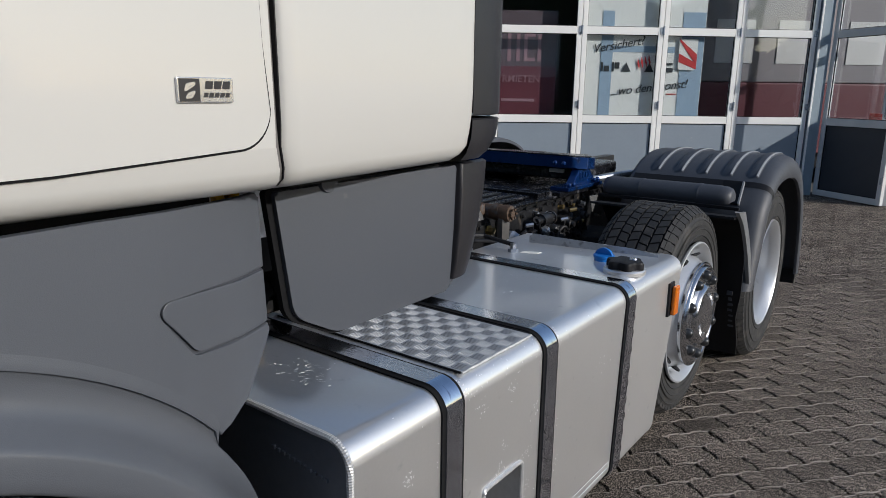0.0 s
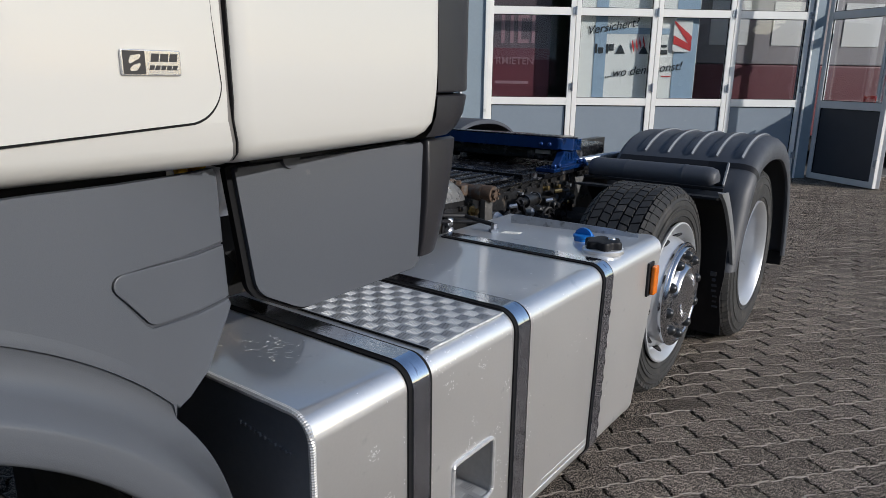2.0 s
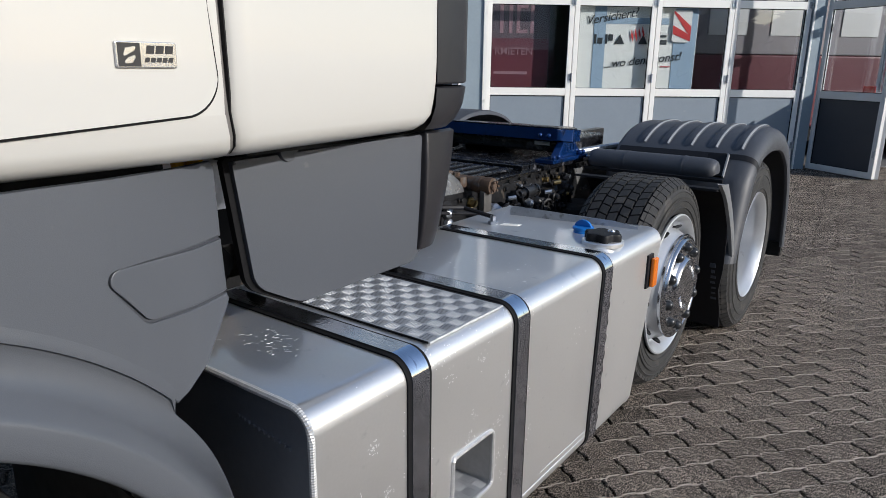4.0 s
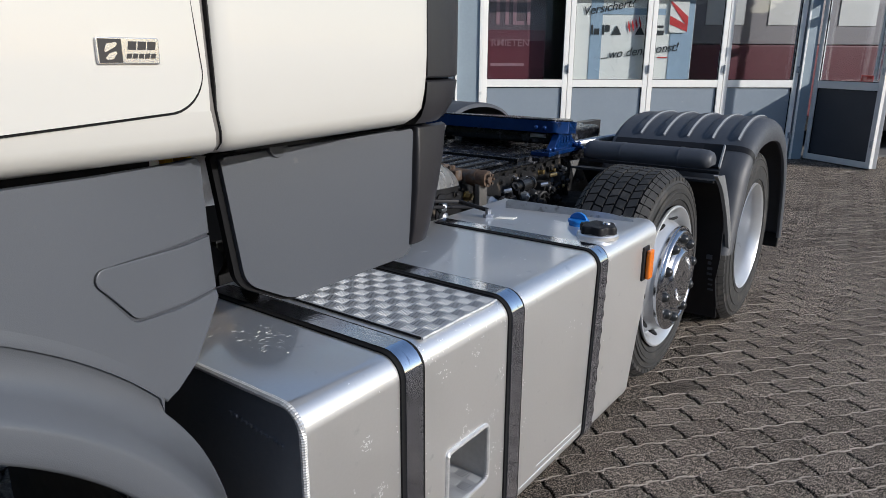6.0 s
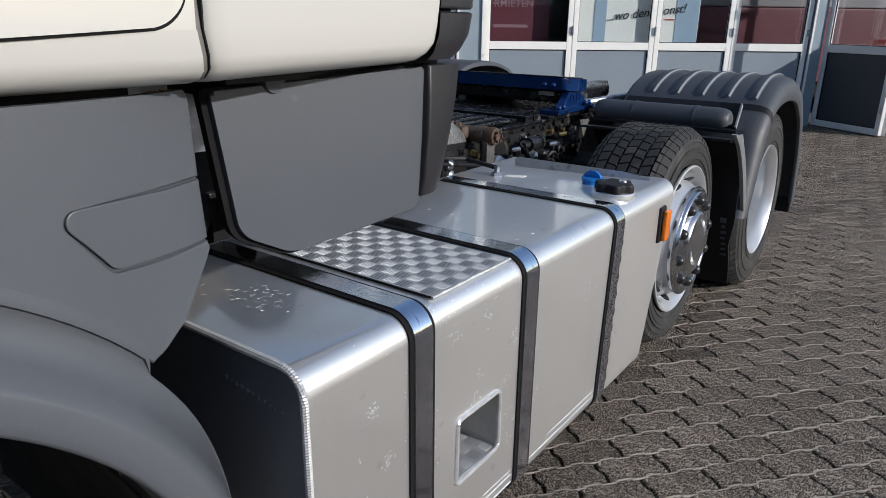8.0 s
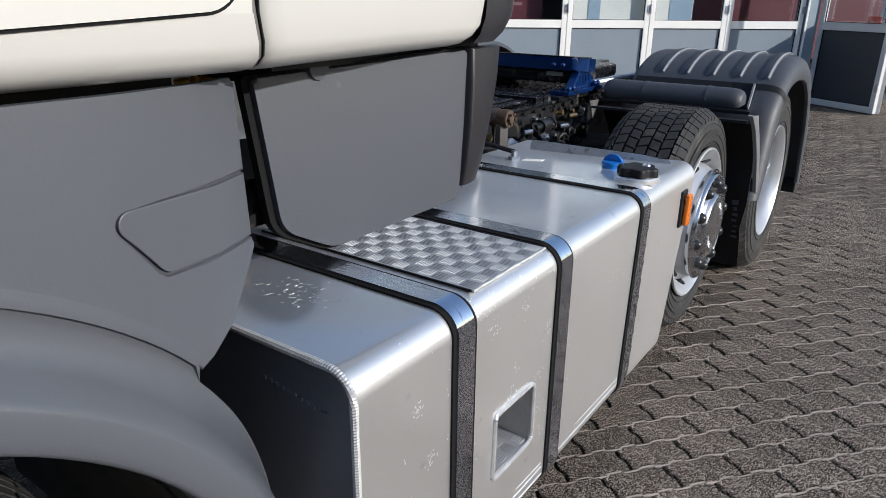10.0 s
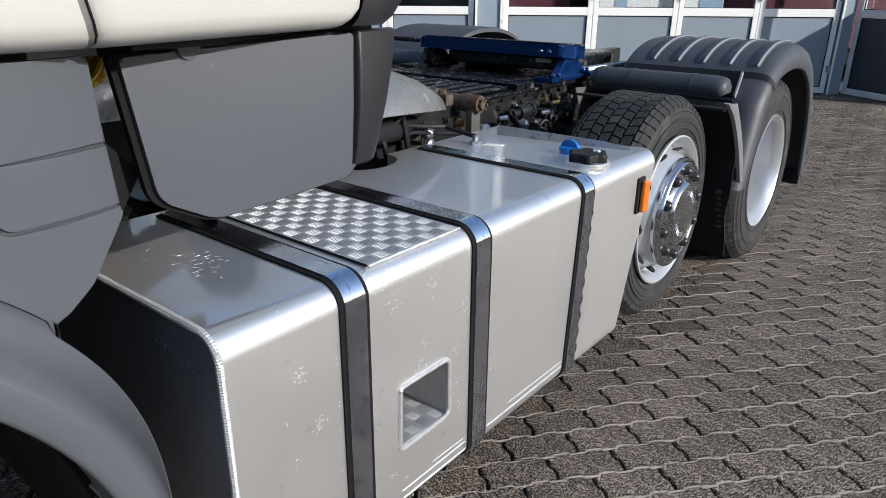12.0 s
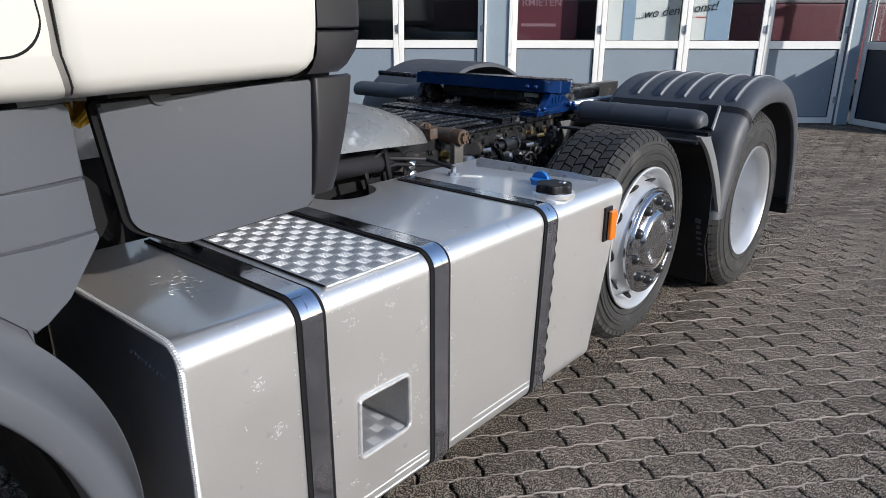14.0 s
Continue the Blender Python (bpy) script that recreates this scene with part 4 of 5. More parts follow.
# straps with rubber below
def band(bm, yc, half, off, thick, lean=0.0, wave=0.0):
    path = [(BACK + 0.03 + 0.03 * i, TOP) for i in range(19)]
    path += [(x, zt + h) for x, h in turns] + [(0.0, zt - 0.012 * i) for i in range(1, 45)] + [(x, zl - h) for x, h in turns[::-1]] + [(-0.2, LOW), (-0.6, LOW)]
    rows = []
    for k, (x, z) in enumerate(path):
        cx, cz = min(x, -CORNER), min(max(z, zl), zt)
        out = Vector((x - cx, 0, z - cz))
        out = out.normalized() if out.length > 1e-5 else Vector((0, 0, 1 if z > 0.5 else -1))
        if abs(x) < 1e-6:
            out = Vector((1, 0, 0))
        y = yc - lean * max(0.0, TOP - z)
        ww = wave * math.sin(k * 1.35) if z < zt - 0.05 else 0.0
        a, b = Vector((x, y - half, z)), Vector((x, y + half + ww, z))
        rows.append([a + out * off, a + out * (off + thick), b + out * (off + thick), b + out * off])
    strip(bm, rows, close=True)


for yc, lean, wave in ((-0.444, 0.0, 0.0), (-0.028, 0.0, 0.0), (0.503, 0.07, 0.006)):
    bm = B()
    band(bm, yc, 0.0385, 0.0005, 0.004, lean, wave)
    part("strap_rubber", bm, SEAL, tank, "black rubber strip under the strap", sharp=30)
    bm = B()
    band(bm, yc, 0.0275, 0.0046, 0.0035, lean)
    part("strap", bm, CHROME, tank, "polished steel tank strap", sharp=30)

# tread plate on the top and in the step
def tread_bars(bm, x0, x1, y0, y1, z, pitch=0.033, h=0.0015):
    nx, ny = int((x1 - x0) / pitch), int((y1 - y0) / pitch)
    px_, py_ = (x1 - x0) / nx, (y1 - y0) / ny
    for i in range(nx):
        for j in range(ny):
            cx, cy = x0 + px_ * (i + 0.5), y0 + py_ * (j + 0.5)
            for k in range(5):
                o = (k - 2) * 0.0063
                L, wd = 0.0142, 0.0016
                c = (cx + o, cy) if (i + j) % 2 else (cx, cy + o)
                dx, dy = (wd, L) if (i + j) % 2 else (L, wd)
                oval = ((-1, 0), (-0.6, -1), (0.6, -1), (1, 0), (0.6, 1), (-0.6, 1))
                if dy > dx:
                    oval = [(-b_, a_) for a_, b_ in oval]
                lowv = [bm.verts.new((c[0] + sx * dx, c[1] + sy * dy, z)) for sx, sy in oval]
                topv = [bm.verts.new((c[0] + sx * (dx - 0.0004), c[1] + sy * (dy - 0.0004), z + h)) for sx, sy in oval]
                bm.faces.new(topv)
                for q in range(6):
                    bm.faces.new((lowv[q], lowv[(q + 1) % 6], topv[(q + 1) % 6], topv[q]))


bm = B()
box(bm, (-0.62, -0.377, TOP + 0.0005), (-0.028, -0.08, TOP + 0.004), 0.001, 1)
tread_bars(bm, -0.615, -0.03, -0.372, -0.085, TOP + 0.0038)
part("tread_plate", bm, ALU_BRIGHT, tank, "aluminium five-bar tread plate", smooth=False)
bm = B()
edge = [Vector((-0.0265, -0.377 + 0.003 * k, TOP + 0.002)) for k in range(100)]
tube(bm, [q_ + Vector((0.0018 * noise.noise(q_ * 60), 0, 0)) for q_ in edge], [0.0032 + 0.0014 * noise.noise(q_ * 90) for q_ in edge], 6)
part("plate_weld", bm, WELD, tank, "rough bright weld along the plate's edge")
bm = B()
box(bm, (-0.62, -0.3795, TOP + 0.001), (-0.028, -0.3772, TOP + 0.0055))
part("plate_edge", bm, BLACK, tank, smooth=False)
bm = B()
box(bm, (-0.62, -0.0798, TOP + 0.001), (-0.028, -0.0775, TOP + 0.0055))
part("plate_edge", bm, BLACK, tank, smooth=False)
# recessed step in the tank's side
bm = B()
ring0 = [(0.0, y, z) for y, z in STEP]
ring1 = [(-0.26, y, z) for y, z in STEP]
strip(bm, [ring0, ring1], close=True)
bm.faces.new([bm.verts.new(p) for p in ring1])
bmesh.ops.remove_doubles(bm, verts=bm.verts[:], dist=0.0005)
part("step_recess", bm, material("dull_recess_aluminium", (0.50, 0.49, 0.48), 0.5, metal=0.6, vary=0.15, scale=14, fine=90, bump=0.06), tank, "recessed foot step in the tank", sharp=40)
bm = B()
tread_bars(bm, -0.255, -0.004, -0.318, -0.15, 0.0, 0.034)
box(bm, (-0.258, -0.319, -0.003), (-0.002, -0.15, 0.0))
bm.transform(Matrix.Translation((0, 0, 0.434)))
part("step_tread", bm, ALU_BRIGHT, tank, smooth=False)
bm = B()
ring = [Vector((0.001, y, z)) for y, z in STEP] + [Vector((0.001, *STEP[0]))]
run = []
for a, b in zip(ring, ring[1:]):
    k = max(1, int((b - a).length / 0.0034))
    run += [a + (b - a) * i / k for i in range(k)]
tube(bm, run, [(0.0056, 0.0066)[i % 2] + 0.001 * noise.noise(q_ * 30) for i, q_ in enumerate(run)], 8)
part("step_weld", bm, WELD, tank)

# filler cap, blue tank cap, sender, lip
bm = B()
cx, cy = -0.087, 0.652
lathe(bm, [(0.0, 0.07), (0.012, 0.07), (0.016, 0.066), (0.018, 0.04)], (cx, cy, TOP), "z", 32)
part("filler_neck", bm, ALU, tank)
bm = B()
n = 64
rings = []
for z, k in ((0.016, 1.0), (0.034, 1.0), (0.041, 0.94), (0.043, 0.8)):
    rings.append([(cx + (0.058 + 0.007 * math.cos(6 * 2 * math.pi * i / n)) * k * math.cos(2 * math.pi * i / n),
                   cy + (0.058 + 0.007 * math.cos(6 * 2 * math.pi * i / n)) * k * math.sin(2 * math.pi * i / n), TOP + z) for i in range(n)])
v = strip(bm, rings, close=True)
bm.faces.new(v[-1])
part("filler_cap", bm, BLACK, tank, "black ribbed filler cap")
bm = B()
lathe(bm, [(0.043, 0.014), (0.047, 0.012), (0.047, 0.0)], (cx + 0.02, cy + 0.02, TOP), "z", 16)
part("cap_lock", bm, STEEL, tank)
bm = B()
bx, by = -0.21, 0.762
lathe(bm, [(0.0, 0.034), (0.012, 0.034), (0.018, 0.03), (0.02, 0.0)], (bx, by, TOP), "z", 24)
slab(bm, [(bx + 0.034 * math.cos(radians(a_)), TOP + 0.016 + 0.030 * math.sin(radians(a_))) for a_ in range(0, 181, 20)], "y", by - 0.007, by + 0.007, 0.003)
lathe(bm, [(0.012, 0.0375), (0.02, 0.0375), (0.022, 0.034)], (bx, by, TOP), "z", 24)
part("blue_cap", bm, BLUECAP, tank, "small blue plastic additive cap")
bm = B()
tube(bm, [(-0.53, 0.663, TOP), (-0.53, 0.663, TOP + 0.012)], 0.02, 6)
tube(bm, [(-0.53, 0.663, TOP + 0.012), (-0.53, 0.663, TOP + 0.033)], 0.011, 10)
part("sender_fitting", bm, GALV, tank)
bm = B()
slab(bm, [(-0.50, 0.665), (-0.44, 0.69), (-0.44, 0.72), (-0.50, 0.695)], "z", TOP + 0.0005, TOP + 0.0018)
part("sticker", bm, BANNER, tank, "small pale sticker")
bm = B()
slab(bm, [(-0.565, TOP - 0.002), (-0.07, TOP - 0.002), (-0.07, TOP + 0.008), (-0.16, TOP + 0.022), (-0.55, TOP + 0.036), (-0.565, TOP + 0.026)], "y", 0.0, 0.004)
for v in bm.verts:
    v.co.y += 0.925 + 0.16 * (v.co.x + 0.07)
part("splash_lip", bm, GALV, tank, "galvanised splash plate on the tank's end")
bm = B()
box(bm, (-0.004, 0.852, 0.69), (0.008, 0.905, 0.815), 0.003)
part("marker_light", bm, BLACK, tank, "orange side marker light")
bm = B()
box(bm, (0.0085, 0.868, 0.695), (0.026, 0.908, 0.803), 0.006, 3)
part("marker_lens", bm, ORANGE, tank, "orange marker lens")

# knocks and scrapes on the corner edges: small raised burrs
rng = random.Random(5)
bm = B()


def fleck(x, y, z, tilt, size):
    bmesh.ops.create_icosphere(bm, subdivisions=1, radius=1.0, matrix=Matrix.LocRotScale((x, y, z), Euler((rng.random() * 3, tilt, 0)), (0.0004, size * rng.uniform(0.4, 1.0), size * rng.uniform(0.15, 0.5))))


for y0_, z0_, n_f, spread in ((-0.585, 0.747, 26, 0.008), (-0.545, 0.623, 24, 0.008), (-0.60, 0.56, 5, 0.005), (-0.62, 0.66, 3, 0.004), (-0.235, 0.665, 8, 0.008), (-0.12, 0.60, 16, 0.012), (-0.10, 0.70, 14, 0.014),
                              (-0.115, 0.50, 12, 0.012), (-0.10, 0.43, 8, 0.01), (-0.345, 0.37, 10, 0.008), (-0.30, 0.335, 5, 0.006), (-0.25, 0.61, 14, 0.010), (0.02, 0.62, 9, 0.012), (0.03, 0.50, 7, 0.014), (0.30, 0.70, 8, 0.03), (-0.33, 0.79, 14, 0.012), (-0.20, 0.80, 18, 0.015)):
    for _ in range(n_f):
        fleck(0.0004, rng.gauss(y0_, spread), rng.gauss(z0_, spread), 0.0, 0.0040)
for _ in range(90):
    y = rng.choice((rng.uniform(-0.39, -0.07), rng.gauss(-0.08, 0.02), rng.gauss(-0.395, 0.012), rng.gauss(0.02, 0.012), rng.uniform(-0.7, 0.8)))
    a = radians(rng.uniform(30, 92))
    fleck(-CORNER + (CORNER + 0.0003) * math.sin(a), y, zt + (CORNER + 0.0003) * math.cos(a), a - math.pi / 2, 0.0034)
for _ in range(36):
    y = rng.choice((-0.492, -0.397, -0.077, 0.02, 0.55)) + rng.gauss(0, 0.005)
    fleck(0.0004, y, rng.uniform(0.35, 0.83), 0.0, 0.0036)
for _ in range(150):
    if rng.random() < 0.3:
        cx_, cy_, turned, long_ = rng.gauss(-0.30, 0.05), rng.gauss(-0.57, 0.03), rng.gauss(0.9, 0.5), rng.uniform(.002, .013)
    else:
        cx_, cy_, turned, long_ = rng.uniform(-0.62, -0.06), rng.uniform(0.02, 0.9), rng.choice((rng.gauss(0.9, 0.4), rng.gauss(2.3, 0.5))), rng.uniform(.002, .010)
    bmesh.ops.create_icosphere(bm, subdivisions=1, radius=1.0, matrix=Matrix.LocRotScale((cx_, cy_, TOP + 0.0001), Euler((0, 0, turned)), (long_ * 0.75, rng.uniform(.0002, .0005), .0003)))
part("scuffing", bm, SCUFF, tank, "bright knocks and scrapes in the aluminium")["kind"] = "stuff"

# ---- chassis ----
for nm, sx in (("chassis_rail", -0.92), ("chassis_rail", -1.58 - 0.08)):
    bm = B()
    box(bm, (sx, -0.3, 0.70), (sx + 0.08, 4.05, 0.955), 0.006)
    part(nm, bm, CHASSIS, truck, "dirty black frame rail with rows of bolts")
bm = B()
box(bm, (-0.838, 1.02, 0.72), (-0.826, 1.62, 0.93), 0.003)
box(bm, (-0.838, 0.6, 0.72), (-0.83, 0.98, 0.91), 0.003)
part("gusset_plate", bm, CHASSIS, truck)
bolt = None
for i in range(16):
    for z in (0.915, 0.79):
        p = Vector((-0.824, 0.66 + 0.095 * i + (0.03 if z < 0.8 else 0) + 0.018 * math.sin(3.7 * i), z + 0.012 * math.sin(5.1 * i)))
        if bolt is None:
            bm = B()
            lathe(bm, [(0.0, 0.015), (0.003, 0.015), (0.003, 0.0105), (0.014, 0.0095), (0.016, 0.0)], (0, 0, 0), "x", 8)
            bolt = part("bolt", bm, CHASSIS, truck)
            bolt.location = p
            p0 = p.copy()
        else:
            o = again(bolt, p - p0, truck)
            o.matrix_parent_inverse = bolt.matrix_parent_inverse.copy()
for k, (yy, zz, rr, mt) in enumerate(((0.95, 0.882, 0.026, BRASS), (0.78, 0.80, 0.024, BRASS), (1.60, 0.905, 0.02, BRASS), (1.72, 0.90, 0.016, BRASS), (1.34, 0.905, 0.017, GALV), (1.47, 0.885, 0.015, GALV), (1.85, 0.89, 0.018, GALV))):
    bm = B()
    lathe(bm, [(0.0, rr), (0.006, rr), (0.006, rr * 0.7), (0.03, rr * 0.65), (0.032, 0)], (-0.83, yy, zz), "x", 6)
    part("large_bolt", bm, mt, truck)
# cross tube with rusty boss on top of the rail, and its down bracket
bm = B()
tube(bm, [(-1.5, 0.97, 0.985), (-0.76, 0.955, 0.967)], 0.022, 12)
part("cross_tube", bm, CHASSIS, truck, "dirty cross tube")
bm = B()
lathe(bm, [(0.0, 0.034), (0.03, 0.037), (0.05, 0.034), (0.05, 0.02), (0.06, 0.018), (0.062, 0)], (-0.77, 0.955, 0.967), "x", 20)
part("boss", bm, RUST, truck, "rusty pivot boss")
bm = B()
slab(bm, rounded([(0.94, 0.66), (1.02, 0.66), (1.04, 0.98), (0.93, 0.98)], 0.02, 4), "x", -0.90, -0.865, 0.004)
part("bracket", bm, CHASSIS, truck)
bm = B()
slab(bm, rounded([(0.925, 0.70), (0.985, 0.70), (0.985, 0.95), (0.925, 0.95)], 0.012, 3), "x", -0.768, -0.742, 0.004)
part("pivot_post", bm, material("dull_cast_grey", (0.085, 0.08, 0.075), 0.55, vary=0.25, scale=20), truck, "grey cast post under the pivot boss")
bm = B()
lathe(bm, [(-0.24, 0.0), (-0.24, 0.030), (-0.21, 0.033), (-0.20, 0.044), (-0.17, 0.044), (-0.16, 0.033), (-0.05, 0.031), (-0.03, 0.036), (0.0, 0.036)], (-0.77, 0.955, 0.967), "x", 18)
part("pivot_sleeve", bm, RUST, truck, "rusty pivot sleeve")
bm = B()
for k in range(6):
    th = 2 * math.pi * k / 6
    tube(bm, [(-0.712, 0.955 + 0.02 * math.cos(th), 0.967 + 0.02 * math.sin(th)), (-0.703, 0.955 + 0.02 * math.cos(th), 0.967 + 0.02 * math.sin(th))], 0.006, 6)
part("castle_nut", bm, RUST, truck)
for yy, xx in ((0.86, -0.86), (0.80, -1.0)):
    bm = B()
    box(bm, (xx - 0.05, yy, 0.957), (xx + 0.04, yy + 0.05, 1.005), 0.008)
    tube(bm, [(xx, yy + 0.025, 1.005), (xx, yy + 0.025, 1.02)], 0.016, 6)
    part("rusty_clamp", bm, RUST, truck)
# flange on the rail with slots along it
bm = B()
box(bm, (-0.93, 1.0, 0.956), (-0.812, 2.45, 0.966), 0.002)
part("rail_flange", bm, GREASE, truck)
for k in range(11):
    bm = B()
    slab(bm, rounded([(1.06 + 0.1 * k, 0.925), (1.10 + 0.1 * k, 0.925), (1.10 + 0.1 * k, 0.945), (1.06 + 0.1 * k, 0.945)], 0.009, 3), "x", -0.8262, -0.8235)
    part("rail_slot", bm, SEAL, truck)
# brake cylinder, its clamp, relay valves and looping hoses under the rail
bm = B()
lathe(bm, [(-0.11, 0.0), (-0.11, 0.014), (-0.08, 0.017), (-0.07, 0.027), (0.0, 0.028), (0.01, 0.022), (0.05, 0.022), (0.06, 0.0)], (-0.76, 1.36, 0.885), "y", 18)
part("brake_cylinder", bm, CHASSIS, truck)
for yy in (1.30, 1.40):
    bm = B()
    lathe(bm, [(-0.006, 0.028), (-0.006, 0.032), (0.006, 0.032), (0.006, 0.028)], (-0.76, yy - 0.01, 0.885), "y", 18, closed=True)
    part("cylinder_clamp", bm, CHASSIS, truck)
for k, (yy, zz) in enumerate(((1.08, 0.80), (1.20, 0.82), (1.52, 0.84), (1.60, 0.78), (1.68, 0.86))):
    bm = B()
    box(bm, (-0.80, yy - 0.03, zz - 0.045), (-0.735, yy + 0.03, zz + 0.035), 0.01)
    lathe(bm, [(0.0, 0.022), (0.02, 0.022), (0.024, 0.012), (0.04, 0.012), (0.042, 0.0)], (-0.736, yy, zz), "x", 12)
    part("relay_valve", bm, BLACK if k % 2 else CHASSIS, truck)
for k in range(7):
    bm = B()
    yy = 1.05 + 0.1 * k
    tube(bm, [(-0.74 + 0.012 * math.sin(k * 2 + j * 0.8), yy + 0.17 * j / 10, 0.83 + 0.05 * math.sin(k + j * 0.55) - 0.006 * j) for j in range(11)], 0.010, 8)
    part("brake_hose", bm, BLACK, truck)
for yy, zz in ((1.14, 0.885), (1.48, 0.865), (1.57, 0.90), (1.66, 0.83), (1.27, 0.80)):
    bm = B()
    tube(bm, [(-0.745, yy - 0.012, zz), (-0.72, yy + 0.012, zz + 0.006)], 0.0095, 8)
    part("hose_coupling", bm, GALV if yy < 1.5 else BRASS, truck)
bm = B()
slab(bm, [(1.75, 0.95), (1.86, 0.945), (1.80, 0.86)], "x", -0.74, -0.732, 0.002, 1)
part("corner_plate", bm, SHIELD, truck)
# looping grab bar behind the tank
bm = B()
tube(bm, [(-0.705, 0.478, 0.85), (-0.705, 0.472, 0.905), (-0.705, 0.49, 0.92), (-0.705, 0.53, 0.923), (-0.70, 0.70, 0.895), (-0.70, 0.85, 0.868)], 0.008, 8)
part("grab_bar", bm, BLACK, truck)
bm = B()
slab(bm, rounded([(0.585, 0.80), (0.675, 0.80), (0.655, 0.955), (0.605, 0.955)], 0.018, 3), "x", -0.728, -0.72, 0.002, 1)
part("fitting_bracket", bm, BLACK, truck)
# catwalk plate and frame deck ahead of the coupling
bm = B()
box(bm, (-1.62, 0.3, 0.975), (-0.86, 1.35, 0.985), 0.002)
deck = part("deck_plate", bm, GREASE, truck, "dark greasy deck plate on the frame")
for i in range(9):
    bm = B()
    box(bm, (-1.58 + 0.08 * i, 0.34, 0.9855), (-1.545 + 0.08 * i, 1.3, 0.995), 0.003)
    part("deck_rib", bm, GREASE, deck)
bm = B()
box(bm, (-1.70, 1.55, 0.957), (-0.80, 2.65, 0.982), 0.004)
part("mounting_plate", bm, GREASE, truck)
for ya in (1.40, 1.48):
    bm = B()
    box(bm, (-1.68, ya, 0.956), (-0.84, ya + 0.07, 0.992), 0.004)
    part("cross_bar", bm, GREASE, truck)
# air lines, hoses, valves along the rail
rng = random.Random(11)
for i in range(9):
    y0_ = 1.15 + 0.07 * i
    bm = B()
    pts = [Vector((-0.78 + 0.03 * rng.random(), y0_ + 0.12 * t + 0.04 * math.sin(3 * t + i), 0.86 - 0.25 * t * (0.4 + 0.4 * rng.random()) + 0.04 * math.sin(5 * t + i))) for t in [k / 8 for k in range(9)]]
    tube(bm, pts, 0.011 + 0.006 * rng.random(), 8)
    part("air_hose", bm, BLACK, truck)
for i in range(8):
    bm = B()
    y0_, z0_ = 1.08 + 0.085 * i, 0.72 + 0.12 * rng.random()
    lathe(bm, [(0, 0.03), (0.05, 0.036), (0.06, 0.03), (0.09, 0.02), (0.1, 0.0)], (-0.83, y0_, z0_), "x", 14)
    box(bm, (-0.82, y0_ - 0.03, z0_ - 0.06), (-0.77, y0_ + 0.03, z0_ - 0.01), 0.006)
    part("air_valve", bm, CHASSIS if i % 3 else GALV, truck)
bm = B()
lathe(bm, [(-0.15, 0.12), (-0.14, 0.15), (-0.08, 0.155), (0, 0.14), (0.08, 0.155), (0.14, 0.15), (0.15, 0.12)], (-0.72, 1.78, 0.62), "z", 28)
part("air_spring", bm, RUBBER, truck)
bm = B()
box(bm, (-1.7, 0.3, 0.55), (-0.8, 1.0, 0.7), 0.03)
box(bm, (-1.45, -0.3, 0.6), (-1.05, 2.5, 0.8), 0.03)
part("gearbox", bm, CHASSIS, truck)

# ---- fifth wheel ----
FW = (-1.235, 2.205)
fw = part("fifth_wheel", (lambda b: (slab(b, rounded([(FW[0] - 0.49, FW[1] - 0.46), (FW[0] + 0.41, FW[1] - 0.46), (FW[0] + 0.45, FW[1] - 0.38), (FW[0] + 0.43, FW[1] - 0.25), (FW[0] + 0.22, FW[1] + 0.12), (FW[0] + 0.15, FW[1] + 0.30),
            (FW[0] + 0.04, FW[1] + 0.06), (FW[0] - 0.04, FW[1] + 0.06), (FW[0] - 0.15, FW[1] + 0.30), (FW[0] - 0.22, FW[1] + 0.12), (FW[0] - 0.51, FW[1] - 0.25), (FW[0] - 0.53, FW[1] - 0.38)],
            [0.03, 0.03, 0.03, 0.08, 0.03, 0.03, 0.03, 0.03, 0.03, 0.03, 0.08, 0.03], 5), "z", 1.078, 1.138, 0.010, 2), b)[1])(B()), BLUE, truck, "blue painted trailer coupling with greasy top")
bm = B()
slab(bm, rounded([(FW[0] - 0.47, FW[1] - 0.44), (FW[0] + 0.39, FW[1] - 0.44), (FW[0] + 0.43, FW[1] - 0.36), (FW[0] + 0.41, FW[1] - 0.26), (FW[0] + 0.205, FW[1] + 0.11), (FW[0] + 0.145, FW[1] + 0.28),
      (FW[0] + 0.06, FW[1] + 0.03), (FW[0] - 0.06, FW[1] + 0.03), (FW[0] - 0.145, FW[1] + 0.28), (FW[0] - 0.205, FW[1] + 0.11), (FW[0] - 0.49, FW[1] - 0.26), (FW[0] - 0.51, FW[1] - 0.36)], 0.015, 3), "z", 1.1385, 1.145, 0.003, 1)
TILT = Matrix.Translation((0, FW[1] - 0.38, 1.11)) @ Matrix.Rotation(radians(-4.5), 4, "X") @ Matrix.Translation((0, -FW[1] + 0.38, -1.11))
fw.data.transform(TILT)
bm.transform(TILT)
part("grease_layer", bm, GREASE, fw, "dark grease on the coupling plate")
for sx in (FW[0] + 0.38, FW[0] - 0.48):
    bm = B()
    slab(bm, [(FW[1] - 0.50, 1.0), (FW[1] - 0.22, 1.0), (FW[1] - 0.25, 1.03), (FW[1] - 0.29, 1.045), (FW[1] - 0.30, 1.078), (FW[1] - 0.43, 1.078), (FW[1] - 0.45, 1.05)], "x", sx, sx + 0.045, 0.006)
    box(bm, (sx - 0.03, FW[1] - 0.60, 0.982), (sx + 0.075, FW[1] - 0.20, 1.002), 0.003)
    part("pedestal", bm, BLUE if sx > FW[0] else GREASE, fw, "cast coupling pedestal")
bm = B()
